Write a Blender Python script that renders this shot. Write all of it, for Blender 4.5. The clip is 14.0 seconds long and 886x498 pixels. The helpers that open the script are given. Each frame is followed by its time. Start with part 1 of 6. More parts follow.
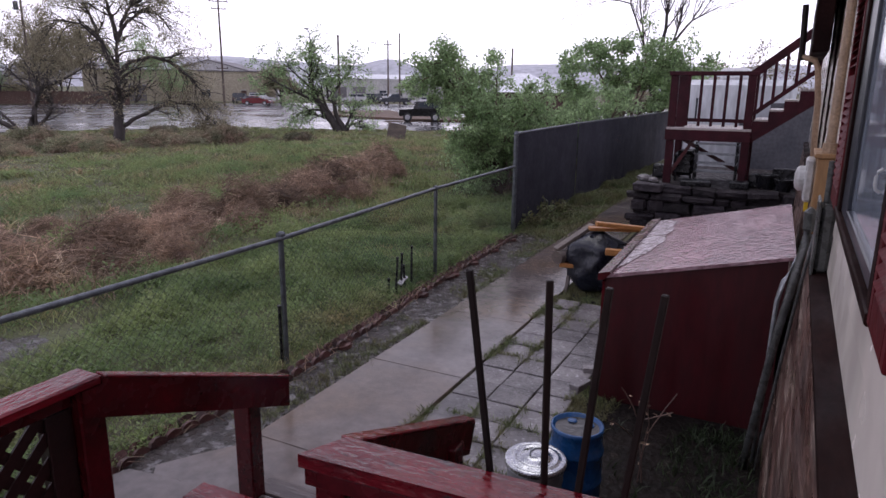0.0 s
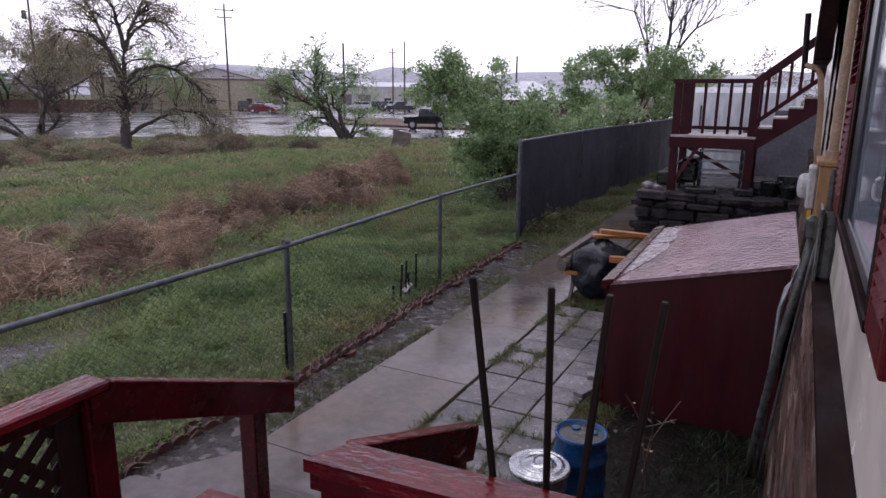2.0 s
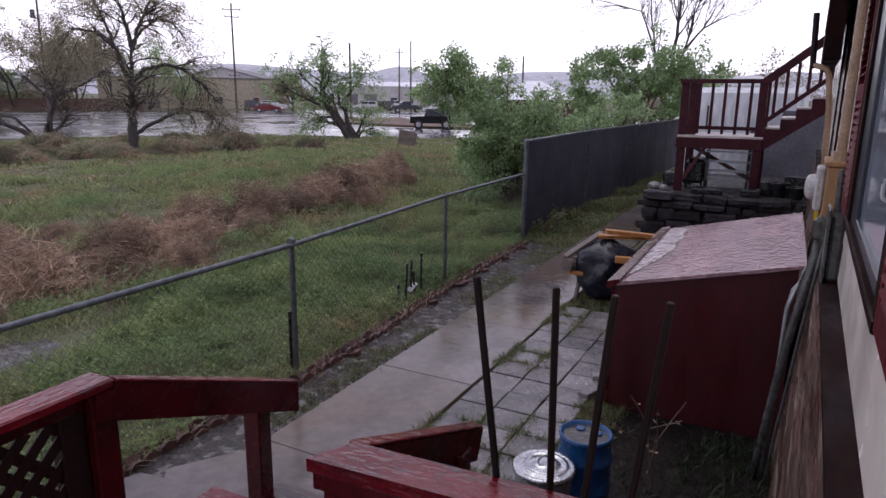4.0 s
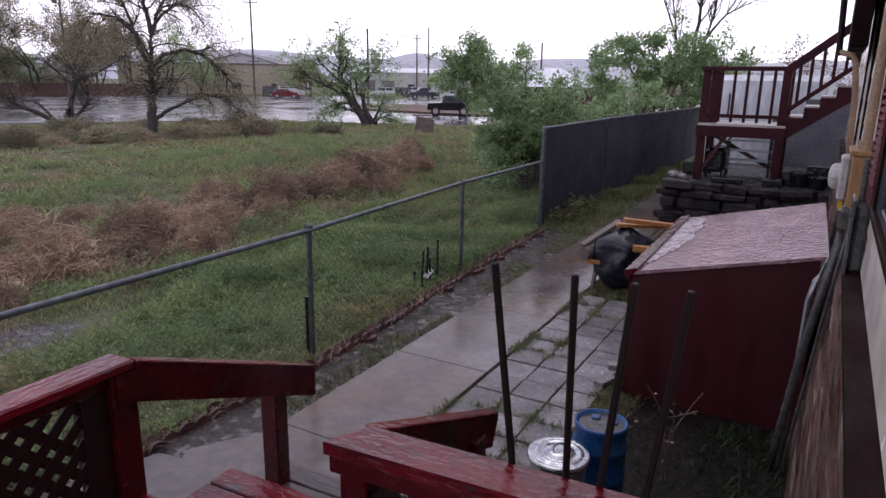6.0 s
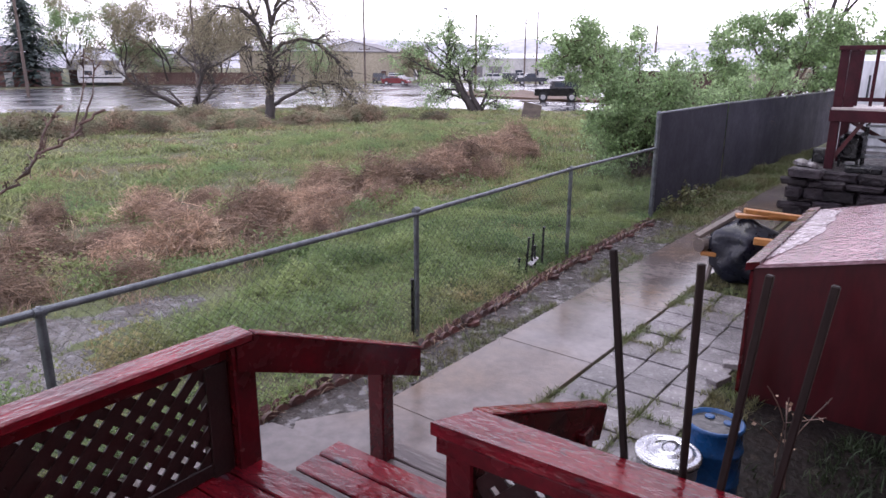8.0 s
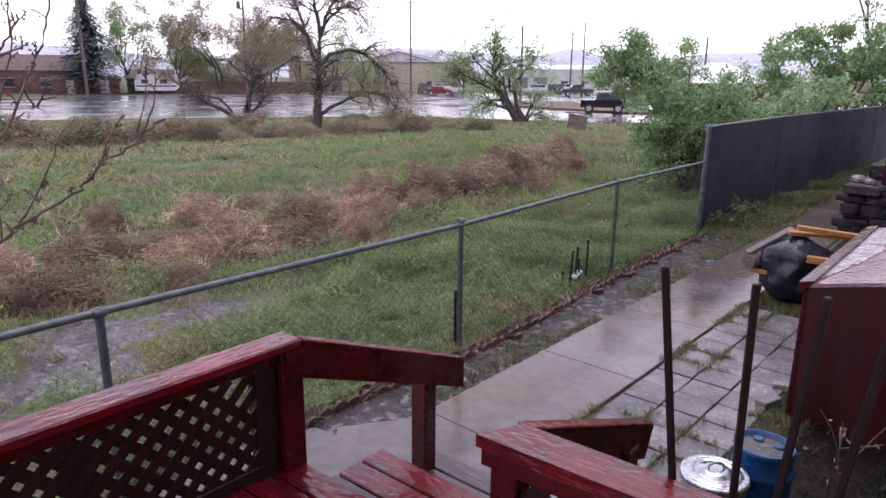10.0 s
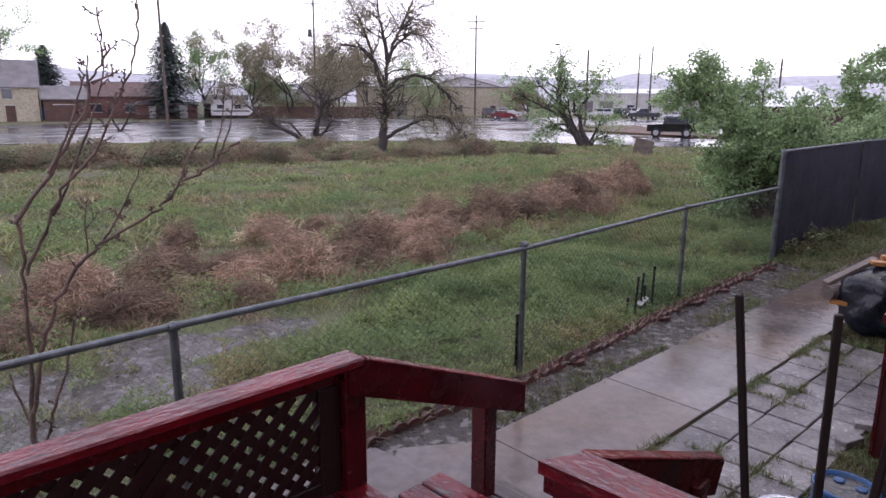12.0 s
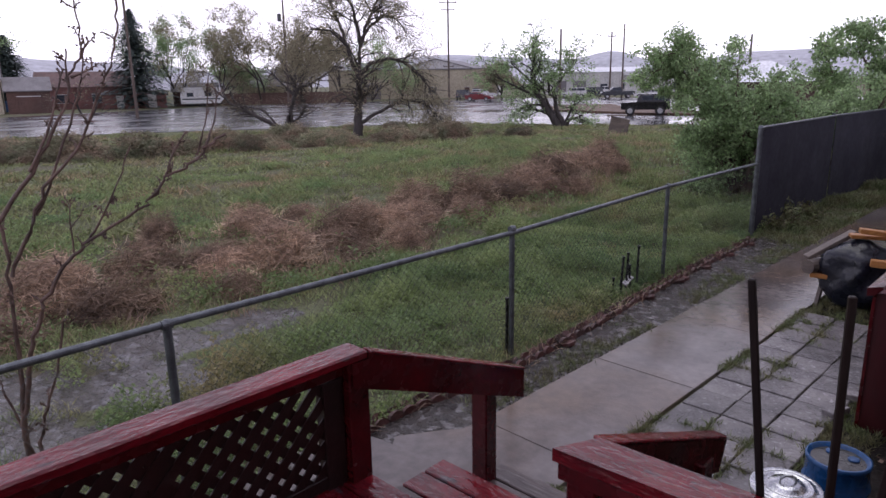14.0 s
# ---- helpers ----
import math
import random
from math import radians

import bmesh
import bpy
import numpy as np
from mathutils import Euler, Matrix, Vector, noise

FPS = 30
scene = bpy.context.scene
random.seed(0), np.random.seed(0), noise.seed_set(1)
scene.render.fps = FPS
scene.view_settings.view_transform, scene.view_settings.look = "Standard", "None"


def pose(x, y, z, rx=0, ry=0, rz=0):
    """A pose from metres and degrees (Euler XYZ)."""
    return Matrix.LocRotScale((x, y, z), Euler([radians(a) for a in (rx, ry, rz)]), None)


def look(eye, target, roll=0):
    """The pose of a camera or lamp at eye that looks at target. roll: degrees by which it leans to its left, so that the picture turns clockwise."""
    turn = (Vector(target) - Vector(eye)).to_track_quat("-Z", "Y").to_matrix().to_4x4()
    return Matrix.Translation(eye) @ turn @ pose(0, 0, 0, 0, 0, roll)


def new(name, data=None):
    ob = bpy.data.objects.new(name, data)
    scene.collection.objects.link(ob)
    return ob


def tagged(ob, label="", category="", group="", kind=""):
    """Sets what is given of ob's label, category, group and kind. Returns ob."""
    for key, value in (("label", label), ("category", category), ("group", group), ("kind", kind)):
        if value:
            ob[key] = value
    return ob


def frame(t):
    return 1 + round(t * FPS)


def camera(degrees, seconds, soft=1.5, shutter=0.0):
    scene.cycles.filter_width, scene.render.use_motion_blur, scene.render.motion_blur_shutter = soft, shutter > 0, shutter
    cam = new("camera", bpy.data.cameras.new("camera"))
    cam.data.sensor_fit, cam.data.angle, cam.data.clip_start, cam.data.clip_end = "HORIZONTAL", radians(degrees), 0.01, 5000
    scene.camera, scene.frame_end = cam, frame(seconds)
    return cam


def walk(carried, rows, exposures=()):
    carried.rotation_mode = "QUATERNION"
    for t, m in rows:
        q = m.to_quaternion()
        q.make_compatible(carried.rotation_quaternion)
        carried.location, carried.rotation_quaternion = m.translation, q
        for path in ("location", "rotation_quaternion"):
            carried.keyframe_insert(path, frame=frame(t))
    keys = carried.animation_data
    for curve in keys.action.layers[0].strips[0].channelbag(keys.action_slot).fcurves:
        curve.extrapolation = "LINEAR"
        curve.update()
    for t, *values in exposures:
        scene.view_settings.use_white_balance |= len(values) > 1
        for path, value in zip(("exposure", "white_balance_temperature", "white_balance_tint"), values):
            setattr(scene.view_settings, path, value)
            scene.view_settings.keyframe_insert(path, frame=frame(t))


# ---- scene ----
cam = camera(67.3, 14.0)
PATH = [
    (0, (0.904, 0.607, 2.37), (0.097, 2.376, 1.898), 0.6),
    (0.5, (0.907, 0.609, 2.37), (0.098, 2.38, 1.913), 0.6),
    (1, (0.912, 0.594, 2.373), (0.103, 2.367, 1.92), 0.8),
    (1.5, (0.914, 0.593, 2.373), (0.086, 2.358, 1.928), 0.6),
    (2, (0.919, 0.583, 2.378), (0.097, 2.35, 1.927), 0.5),
    (2.5, (0.917, 0.592, 2.375), (0.081, 2.351, 1.919), 0.7),
    (3, (0.919, 0.593, 2.375), (0.086, 2.354, 1.924), 0.7),
    (5.5, (0.916, 0.59, 2.375), (0.062, 2.336, 1.906), 0.7),
    (6, (0.911, 0.594, 2.369), (0.036, 2.324, 1.88), 0.9),
    (6.5, (0.905, 0.602, 2.359), (-0.054, 2.28, 1.844), 0.4),
    (7, (0.897, 0.609, 2.355), (-0.093, 2.265, 1.829), 0.8),
    (7.5, (0.886, 0.603, 2.351), (-0.18, 2.21, 1.818), 0.5),
    (8, (0.871, 0.602, 2.35), (-0.26, 2.164, 1.82), 0.2),
    (10.3, (0.863, 0.566, 2.365), (-0.412, 2.026, 1.874), 0.5),
    (10.5, (0.865, 0.563, 2.365), (-0.448, 1.992, 1.88), 0.2),
    (11, (0.862, 0.562, 2.359), (-0.486, 1.963, 1.889), -0.2),
    (11.5, (0.861, 0.567, 2.364), (-0.522, 1.933, 1.891), 0.2),
    (12, (0.858, 0.561, 2.362), (-0.523, 1.941, 1.926), 0.3),
    (12.5, (0.849, 0.575, 2.362), (-0.534, 1.951, 1.923), 0.4),
    (13, (0.825, 0.552, 2.378), (-0.524, 1.958, 1.927), 0.4),
    (13.5, (0.807, 0.527, 2.387), (-0.556, 1.915, 1.924), -1.3),
    (14, (0.782, 0.509, 2.386), (-0.543, 1.926, 1.901), -1.0),
]
walk(cam, [(t, look(eye, target, roll)) for t, eye, target, roll in PATH], [(0, 0), (5.5, 0), (6.0, 0.05), (6.5, 0.26), (7.0, 0.6), (7.5, 0.81), (8.0, 0.99), (9.0, 0.94), (10.5, 0.71), (11.5, 0.64), (12.0, 0.5), (12.5, 0.27), (13.0, 0.09), (14.0, 0.04)])

# ---- world, sun ----
world = bpy.data.worlds.new("overcast_sky")
scene.world = world
world.use_nodes = True
wn, wl = world.node_tree.nodes, world.node_tree.links
sky = wn.new("ShaderNodeTexSky")
sky.sky_type, sky.sun_disc = "NISHITA", False
sky.sun_elevation, sky.sun_rotation = radians(69), radians(-35)
sky.dust_density, sky.air_density, sky.ozone_density = 5.0, 1.0, 1.0
skyscale = wn.new("ShaderNodeMix")
skyscale.data_type = "RGBA"
skyscale.blend_type = "MULTIPLY"
skyscale.inputs[0].default_value = 1.0
skyscale.inputs[7].default_value = (0.05, 0.05, 0.05, 1)
# a bright overcast rim over the horizon that darkens to storm cloud overhead
wtc = wn.new("ShaderNodeTexCoord")
wxyz = wn.new("ShaderNodeSeparateXYZ")
wl.new(wtc.outputs["Generated"], wxyz.inputs[0])
rise = wn.new("ShaderNodeMapRange")
rise.interpolation_type = "SMOOTHSTEP"
for sock, val in zip(rise.inputs[1:5], (0.02, 0.62, 0.0, 1.0)):
    sock.default_value = val
wl.new(wxyz.outputs[2], rise.inputs[0])
veil = wn.new("ShaderNodeMix")
veil.data_type = "RGBA"
veil.inputs[6].default_value = (1.64, 1.55, 1.85, 1)
veil.inputs[7].default_value = (0.7, 0.665, 0.89, 1)
wl.new(rise.outputs[0], veil.inputs[0])
cloud = wn.new("ShaderNodeMix")
cloud.data_type = "RGBA"
cloud.inputs[0].default_value = 0.9
wl.new(veil.outputs[2], cloud.inputs[7])
wl.new(sky.outputs[0], skyscale.inputs[6])
wl.new(skyscale.outputs[2], cloud.inputs[6])
wl.new(cloud.outputs[2], wn["Background"].inputs[0])
wn["Background"].inputs[1].default_value = 1.0
sun = new("sun", bpy.data.lights.new("sun", "SUN"))
sun.data.energy, sun.data.angle, sun.data.color = 0.7, radians(45), (1, 0.98, 0.97)
sun.matrix_world = look((-3, 4.3, 14), (0, 0, 0))


# ---- materials ----
def mat(name, c1, c2, scale=3.0, rough=0.6, rough2=None, bump=0.2, bscale=60.0, metal=0.0, stretch=(1, 1, 1),
        island=0.0, pick=0.0, c3=None, c3scale=0.5, c3at=(0.5, 0.65), dist=0.01, ior=1.45, thin=0.0, grain=0.22):
    m = bpy.data.materials.new(name)
    m.use_nodes = True
    n, l = m.node_tree.nodes, m.node_tree.links
    p = n["Principled BSDF"]
    p.inputs["Metallic"].default_value = metal
    p.inputs["IOR"].default_value = ior
    tc = n.new("ShaderNodeTexCoord")
    mp = n.new("ShaderNodeMapping")
    mp.inputs["Scale"].default_value = stretch
    l.new(tc.outputs["Object"], mp.inputs[0])

    def nz(s, d=5.0):
        t = n.new("ShaderNodeTexNoise")
        t.inputs["Scale"].default_value, t.inputs["Detail"].default_value = s, d
        l.new(mp.outputs[0], t.inputs["Vector"])
        return t.outputs[0]

    def mixc(f, a, b, kind="MIX"):
        x = n.new("ShaderNodeMix")
        x.data_type, x.blend_type = "RGBA", kind
        for s, v in ((x.inputs[0], f), (x.inputs[6], a), (x.inputs[7], b)):
            if isinstance(v, (int, float)):
                s.default_value = v
            elif isinstance(v, tuple):
                s.default_value = (*v, 1) if len(v) == 3 else v
            else:
                l.new(v, s)
        return x.outputs[2]

    def ranged(v, a, b, c=0.0, d=1.0):
        r = n.new("ShaderNodeMapRange")
        for s, k in zip(r.inputs[1:5], (a, b, c, d)):
            s.default_value = k
        l.new(v, r.inputs[0])
        return r.outputs[0]

    big, fine = nz(scale), nz(scale * 11)
    col = mixc(ranged(big, 0.36, 0.64), c1, c2)
    if c3:
        col = mixc(ranged(nz(c3scale, 3.0), *c3at), col, c3)
    v = ranged(fine, 0.3, 0.7, 1 - grain, 1 + grain)
    for amount, out in ((island, "island"), (pick, "pick")):
        if amount:
            src = n.new("ShaderNodeNewGeometry").outputs["Random Per Island"] if out == "island" else n.new("ShaderNodeObjectInfo").outputs["Random"]
            mu = n.new("ShaderNodeMath")
            mu.operation = "MULTIPLY"
            l.new(v, mu.inputs[0])
            l.new(ranged(src, 0, 1, 1 - amount, 1 + amount), mu.inputs[1])
            v = mu.outputs[0]
    hs = n.new("ShaderNodeHueSaturation")
    l.new(v, hs.inputs["Value"])
    l.new(col, hs.inputs["Color"])
    l.new(hs.outputs[0], p.inputs["Base Color"])
    l.new(ranged(nz(scale * 2.3, 3.0), 0.35, 0.65, rough, rough if rough2 is None else rough2), p.inputs["Roughness"])
    if thin:
        tr, ms = n.new("ShaderNodeBsdfTranslucent"), n.new("ShaderNodeMixShader")
        ms.inputs[0].default_value = thin
        l.new(hs.outputs[0], tr.inputs[0])
        l.new(p.outputs[0], ms.inputs[1])
        l.new(tr.outputs[0], ms.inputs[2])
        l.new(ms.outputs[0], n["Material Output"].inputs[0])
    if bump:
        b = n.new("ShaderNodeBump")
        b.inputs["Strength"].default_value, b.inputs["Distance"].default_value = bump, dist
        l.new(nz(bscale, 4.0), b.inputs["Height"])
        l.new(b.outputs[0], p.inputs["Normal"])
    return m


def plain(name, c, rough=0.4, metal=0.0, **k):
    return mat(name, c, tuple(x * 0.8 for x in c), rough=rough, metal=metal, **k)


RED = mat("wet_red_paint", (0.076, 0.0045, 0.008), (0.043, 0.0035, 0.0055), 4, 0.1, 0.35, 0.35, 30, c3=(0.035, 0.011, 0.012), c3scale=5, c3at=(0.64, 0.74), dist=0.006)
RED_WORN = mat("peeling_red_paint", (0.14, 0.005, 0.011), (0.065, 0.004, 0.008), 7, 0.05, 0.28, 1.0, 34, c3=(0.05, 0.026, 0.032), c3scale=14, c3at=(0.62, 0.68), dist=0.01, stretch=(0.45, 1, 1), ior=1.5)
RED_CAP = mat("peeling_red_cap_paint", (0.16, 0.005, 0.012), (0.075, 0.004, 0.008), 7, 0.05, 0.28, 1.0, 34, c3=(0.06, 0.03, 0.036), c3scale=16, c3at=(0.64, 0.7), dist=0.01, stretch=(1, 0.35, 1), ior=1.5)
TOWER_RED = mat("dark_stained_rail", (0.05, 0.008, 0.014), (0.028, 0.005, 0.009), 5, 0.3, 0.55, 0.3, 40, ior=1.25)
TARP = mat("blue_black_plastic", (0.014, 0.016, 0.026), (0.007, 0.008, 0.013), 5, 0.18, 0.4, 0.6, 5, dist=0.05)
GREY_WALL = mat("dim_grey_wall", (0.11, 0.11, 0.125), (0.075, 0.076, 0.088), 1.5, 0.5, 0.7, 0.3, 20)
RED_DARK = mat("dark_red_plywood", (0.058, 0.003, 0.006), (0.036, 0.002, 0.004), 2.5, 0.4, 0.6, 0.25, 30, stretch=(1, 1, 0.25))
# railing red with its backlit shade put into the colour
RED_BACKLIT = mat("backlit_red_wood", (0.018, 0.005, 0.005), (0.012, 0.004, 0.004), 6, 0.4, 0.6, 0.3, 60)
GREY_BOARD = mat("bare_wet_board", (0.1, 0.075, 0.07), (0.06, 0.045, 0.045), 5, 0.2, 0.45, 0.6, 40, stretch=(0.15, 1, 1))
BROWN_WOOD = mat("dark_brown_stake", (0.016, 0.009, 0.008), (0.009, 0.006, 0.006), 8, 0.5, 0.7, 0.4, 50, stretch=(1, 1, 0.2), ior=1.3)
SIDING = mat("cream_siding", (0.8, 0.74, 0.67), (0.74, 0.68, 0.6), 0.8, 0.1, 0.3, 0, grain=0.03)
TRIM_BROWN = mat("wet_brown_trim", (0.02, 0.008, 0.007), (0.01, 0.005, 0.005), 4, 0.5, 0.75, 0.4, 30, stretch=(1, 0.3, 1), ior=1.12)
SKIRT = mat("weathered_plywood_skirt", (0.13, 0.07, 0.055), (0.04, 0.022, 0.019), 4, 0.2, 0.6, 1.0, 15, stretch=(1, 0.22, 0.8), c3=(0.22, 0.16, 0.13), c3scale=7, c3at=(0.52, 0.64), dist=0.05, grain=0.3)
GALV = mat("galvanized_steel", (0.42, 0.44, 0.46), (0.3, 0.32, 0.34), 20, 0.3, 0.5, 0.15, 90, metal=0.85)
FENCE_STEEL = mat("grey_fence_steel", (0.155, 0.17, 0.185), (0.095, 0.105, 0.115), 12, 0.28, 0.5, 0.15, 90, metal=0.6)
WIRE = mat("fence_wire", (0.1, 0.105, 0.1), (0.06, 0.06, 0.06), 20, 0.5, metal=0.3, bump=0)
SLATS = mat("dark_privacy_screen", (0.048, 0.047, 0.06), (0.036, 0.035, 0.046), 1.2, 0.65, 0.85, 0.15, 30, ior=1.2)
CONCRETE = mat("wet_concrete", (0.15, 0.128, 0.12), (0.085, 0.071, 0.066), 1.3, 0.02, 0.2, 0.35, 40, c3=(0.125, 0.088, 0.062), c3scale=0.55, c3at=(0.46, 0.62), dist=0.004, ior=1.6)
PAVER = mat("wet_paver", (0.2, 0.185, 0.185), (0.115, 0.105, 0.108), 4, 0.03, 0.24, 0.6, 55, pick=0.3, c3=(0.3, 0.285, 0.295), c3scale=26, c3at=(0.6, 0.7), dist=0.01, ior=1.5)
MUD = mat("wet_gravel_mud", (0.045, 0.035, 0.031), (0.02, 0.016, 0.015), 6, 0.03, 0.35, 1.0, 30, c3=(0.17, 0.16, 0.162), c3scale=10, c3at=(0.54, 0.64), dist=0.03, ior=1.45)
SOIL = mat("field_soil_and_grass", (0.11, 0.112, 0.06), (0.12, 0.098, 0.068), 0.9, 0.75, 0.95, 1.0, 14, c3=(0.11, 0.13, 0.055), c3scale=0.5, c3at=(0.42, 0.6), dist=0.08)
ASPHALT = mat("wet_asphalt", (0.055, 0.055, 0.06), (0.04, 0.04, 0.045), 0.12, 0.1, 0.35, 0.08, 20, dist=0.01, stretch=(1, 0.6, 1))
DIRT = mat("brown_dirt", (0.14, 0.085, 0.055), (0.09, 0.055, 0.038), 1, 0.6, 0.8, 0.6, 10, dist=0.05)
GRASS = mat("green_grass", (0.3, 0.33, 0.15), (0.15, 0.175, 0.08), 1.8, 0.5, 0.65, 0, island=0.5, c3=(0.36, 0.27, 0.175), c3scale=0.6, c3at=(0.52, 0.66), thin=0.42)
NEAR_GRASS = mat("wet_lush_grass", (0.31, 0.36, 0.16), (0.165, 0.22, 0.095), 1.2, 0.5, 0.65, 0, island=0.5, c3=(0.42, 0.35, 0.19), c3scale=0.7, c3at=(0.54, 0.7), thin=0.42)
JOINT_GRASS = mat("dark_joint_grass", (0.15, 0.19, 0.08), (0.18, 0.17, 0.085), 3, 0.4, 0.6, 0, island=0.5, thin=0.3)
WEED_GREEN = mat("leafy_weed", (0.3, 0.37, 0.155), (0.165, 0.25, 0.11), 0.8, 0.5, 0.65, 0, island=0.3, c3=(0.33, 0.29, 0.15), c3scale=0.6, c3at=(0.54, 0.7), thin=0.5)
DRY = mat("dry_tumbleweed", (0.41, 0.295, 0.21), (0.19, 0.132, 0.102), 2.0, 0.7, 0.85, 0, island=0.6, pick=0.45, c3=(0.68, 0.55, 0.4), c3scale=0.9, c3at=(0.55, 0.67), thin=0.25)
SAGE = mat("grey_green_sage", (0.2, 0.22, 0.135), (0.29, 0.21, 0.155), 1.0, 0.7, 0.85, 0, island=0.5, pick=0.45, thin=0.3)
# shade beside the house is put into this green
WEED_SHADED = mat("shaded_wet_weed", (0.05, 0.075, 0.033), (0.03, 0.046, 0.022), 3, 0.5, 0.65, 0, island=0.4, thin=0.3)
BARK = mat("dark_wet_bark", (0.06, 0.05, 0.048), (0.04, 0.034, 0.033), 6, 0.55, 0.8, 0.6, 25, stretch=(1, 1, 0.3))
TWIG = mat("brown_twig_bark", (0.16, 0.1, 0.08), (0.07, 0.045, 0.038), 8, 0.4, 0.65, 0.4, 60)
LEAF = mat("spring_leaf", (0.36, 0.48, 0.25), (0.27, 0.38, 0.19), 1.2, 0.45, 0.6, 0, island=0.4, thin=0.55)
LEAF_OLIVE = mat("olive_bud_leaf", (0.33, 0.3, 0.2), (0.26, 0.23, 0.16), 1.2, 0.5, 0.6, 0, island=0.4, thin=0.45)
# needle green lifted and greyed, with distance haze put into it
FIR = mat("hazed_fir_needles", (0.06, 0.082, 0.075), (0.035, 0.052, 0.05), 2, 0.5, 0.7, 0, island=0.4)
# distance haze is put into this colour, paling the hills
HILL = mat("hazy_far_hill", (0.5, 0.5, 0.55), (0.43, 0.44, 0.48), 0.01, 0.9, 0.9, 0)
TAN_WALL = mat("tan_stucco", (0.45, 0.4, 0.31), (0.38, 0.34, 0.26), 0.3, 0.7, 0.85, 0.1, 5)
WHITE_METAL = mat("white_metal_siding", (0.55, 0.54, 0.53), (0.45, 0.45, 0.45), 0.3, 0.5, 0.65, 0.1, 5)
GREY_ROOF = mat("grey_shingle", (0.2, 0.19, 0.2), (0.15, 0.14, 0.15), 0.8, 0.5, 0.7, 0.3, 8)
WHITE_ROOF = mat("white_metal_roof", (0.75, 0.76, 0.8), (0.68, 0.7, 0.74), 0.4, 0.3, 0.45, 0.1, 8)
BROWN_ROOF = mat("red_brown_shingle", (0.16, 0.09, 0.085), (0.11, 0.065, 0.062), 0.8, 0.5, 0.7, 0.3, 8)
BROWN_WALL = mat("brown_siding", (0.1, 0.055, 0.045), (0.075, 0.042, 0.036), 0.6, 0.6, 0.8, 0.1, 6)
BRICK_RED = mat("dull_red_wall", (0.2, 0.095, 0.085), (0.15, 0.075, 0.068), 0.6, 0.6, 0.8, 0.1, 6)
POLE_WOOD = mat("pole_wood", (0.13, 0.1, 0.085), (0.09, 0.07, 0.06), 3, 0.7, 0.85, 0.3, 10, stretch=(1, 1, 0.15))
GLASS_DARK = mat("dark_window_glass", (0.05, 0.06, 0.08), (0.04, 0.048, 0.065), 2, 0.03, 0.06, 0, ior=1.6)
BLACK = mat("black_plastic", (0.012, 0.012, 0.014), (0.008, 0.008, 0.01), 6, 0.2, 0.4, 0.5, 18, dist=0.02)
CAR_BLACK = plain("black_car_paint", (0.012, 0.012, 0.015), 0.12, bump=0)
CAR_RED = plain("red_car_paint", (0.16, 0.01, 0.016), 0.15, bump=0)
CAR_WHITE = plain("white_car_paint", (0.65, 0.65, 0.66), 0.15, bump=0)
CAR_GREY = plain("dark_grey_car_paint", (0.06, 0.065, 0.075), 0.15, bump=0)
RUBBER = plain("tyre_rubber", (0.015, 0.015, 0.016), 0.7, bump=0)
CHROME = plain("wheel_alloy", (0.4, 0.4, 0.42), 0.3, 0.9, bump=0)
BLUE = mat("blue_plastic", (0.012, 0.07, 0.2), (0.01, 0.055, 0.16), 4, 0.2, 0.4, 0.2, 40)
FRESH_WOOD = mat("orange_cut_lumber", (0.46, 0.21, 0.06), (0.36, 0.16, 0.05), 3, 0.4, 0.6, 0.3, 40, stretch=(0.3, 1, 1))
OLD_WOOD = mat("grey_old_lumber", (0.16, 0.13, 0.11), (0.1, 0.08, 0.07), 4, 0.4, 0.6, 0.4, 40, stretch=(0.3, 1, 1))
STONE = mat("dark_wet_stone", (0.04, 0.033, 0.037), (0.017, 0.014, 0.017), 5, 0.3, 0.65, 1.0, 22, pick=0.5, dist=0.03, ior=1.3)
TERRA = mat("terracotta_edging", (0.085, 0.03, 0.025), (0.045, 0.017, 0.015), 9, 0.3, 0.6, 0.9, 40, pick=0.5, dist=0.012)
# base colour lightened to carry the sky's sheen on the wet roof
ROOF_WET = mat("wet_roof_with_sky_sheen", (0.35, 0.2, 0.23), (0.22, 0.115, 0.135), 2, 0.03, 0.12, 1.0, 24, stretch=(1.1, 0.8, 1), dist=0.014, ior=1.9)
ROOF_BARE = mat("bare_wet_roof_patch", (0.55, 0.49, 0.52), (0.36, 0.29, 0.31), 12, 0.05, 0.3, 0.9, 40, c3=(0.12, 0.06, 0.06), c3scale=22, c3at=(0.6, 0.66), dist=0.01)
PALE_TREAD = mat("pale_stair_tread", (0.5, 0.45, 0.42), (0.4, 0.36, 0.34), 4, 0.25, 0.5, 0.3, 30)
PIPE_CREAM = mat("cream_pipe_paint", (0.33, 0.23, 0.15), (0.25, 0.17, 0.11), 6, 0.3, 0.5, 0.2, 50)
PIPE_GREY = mat("grey_conduit", (0.085, 0.088, 0.085), (0.05, 0.052, 0.05), 8, 0.2, 0.4, 0.2, 50, metal=0.1)
PLY_ORANGE = mat("yellowed_plywood", (0.3, 0.17, 0.075), (0.2, 0.11, 0.05), 4, 0.4, 0.6, 0.4, 40, stretch=(1, 1, 0.2))
SHUTTER = mat("red_shutter", (0.1, 0.01, 0.014), (0.065, 0.007, 0.01), 5, 0.55, 0.7, 0.2, 50, ior=1.2)
LIGHT_BOX = plain("pale_meter_box", (0.5, 0.5, 0.49), 0.3)
YELLOW = plain("yellow_tag", (0.6, 0.42, 0.02), 0.5)
SASH_GREY = plain("dark_window_sash", (0.025, 0.028, 0.04), 0.3)
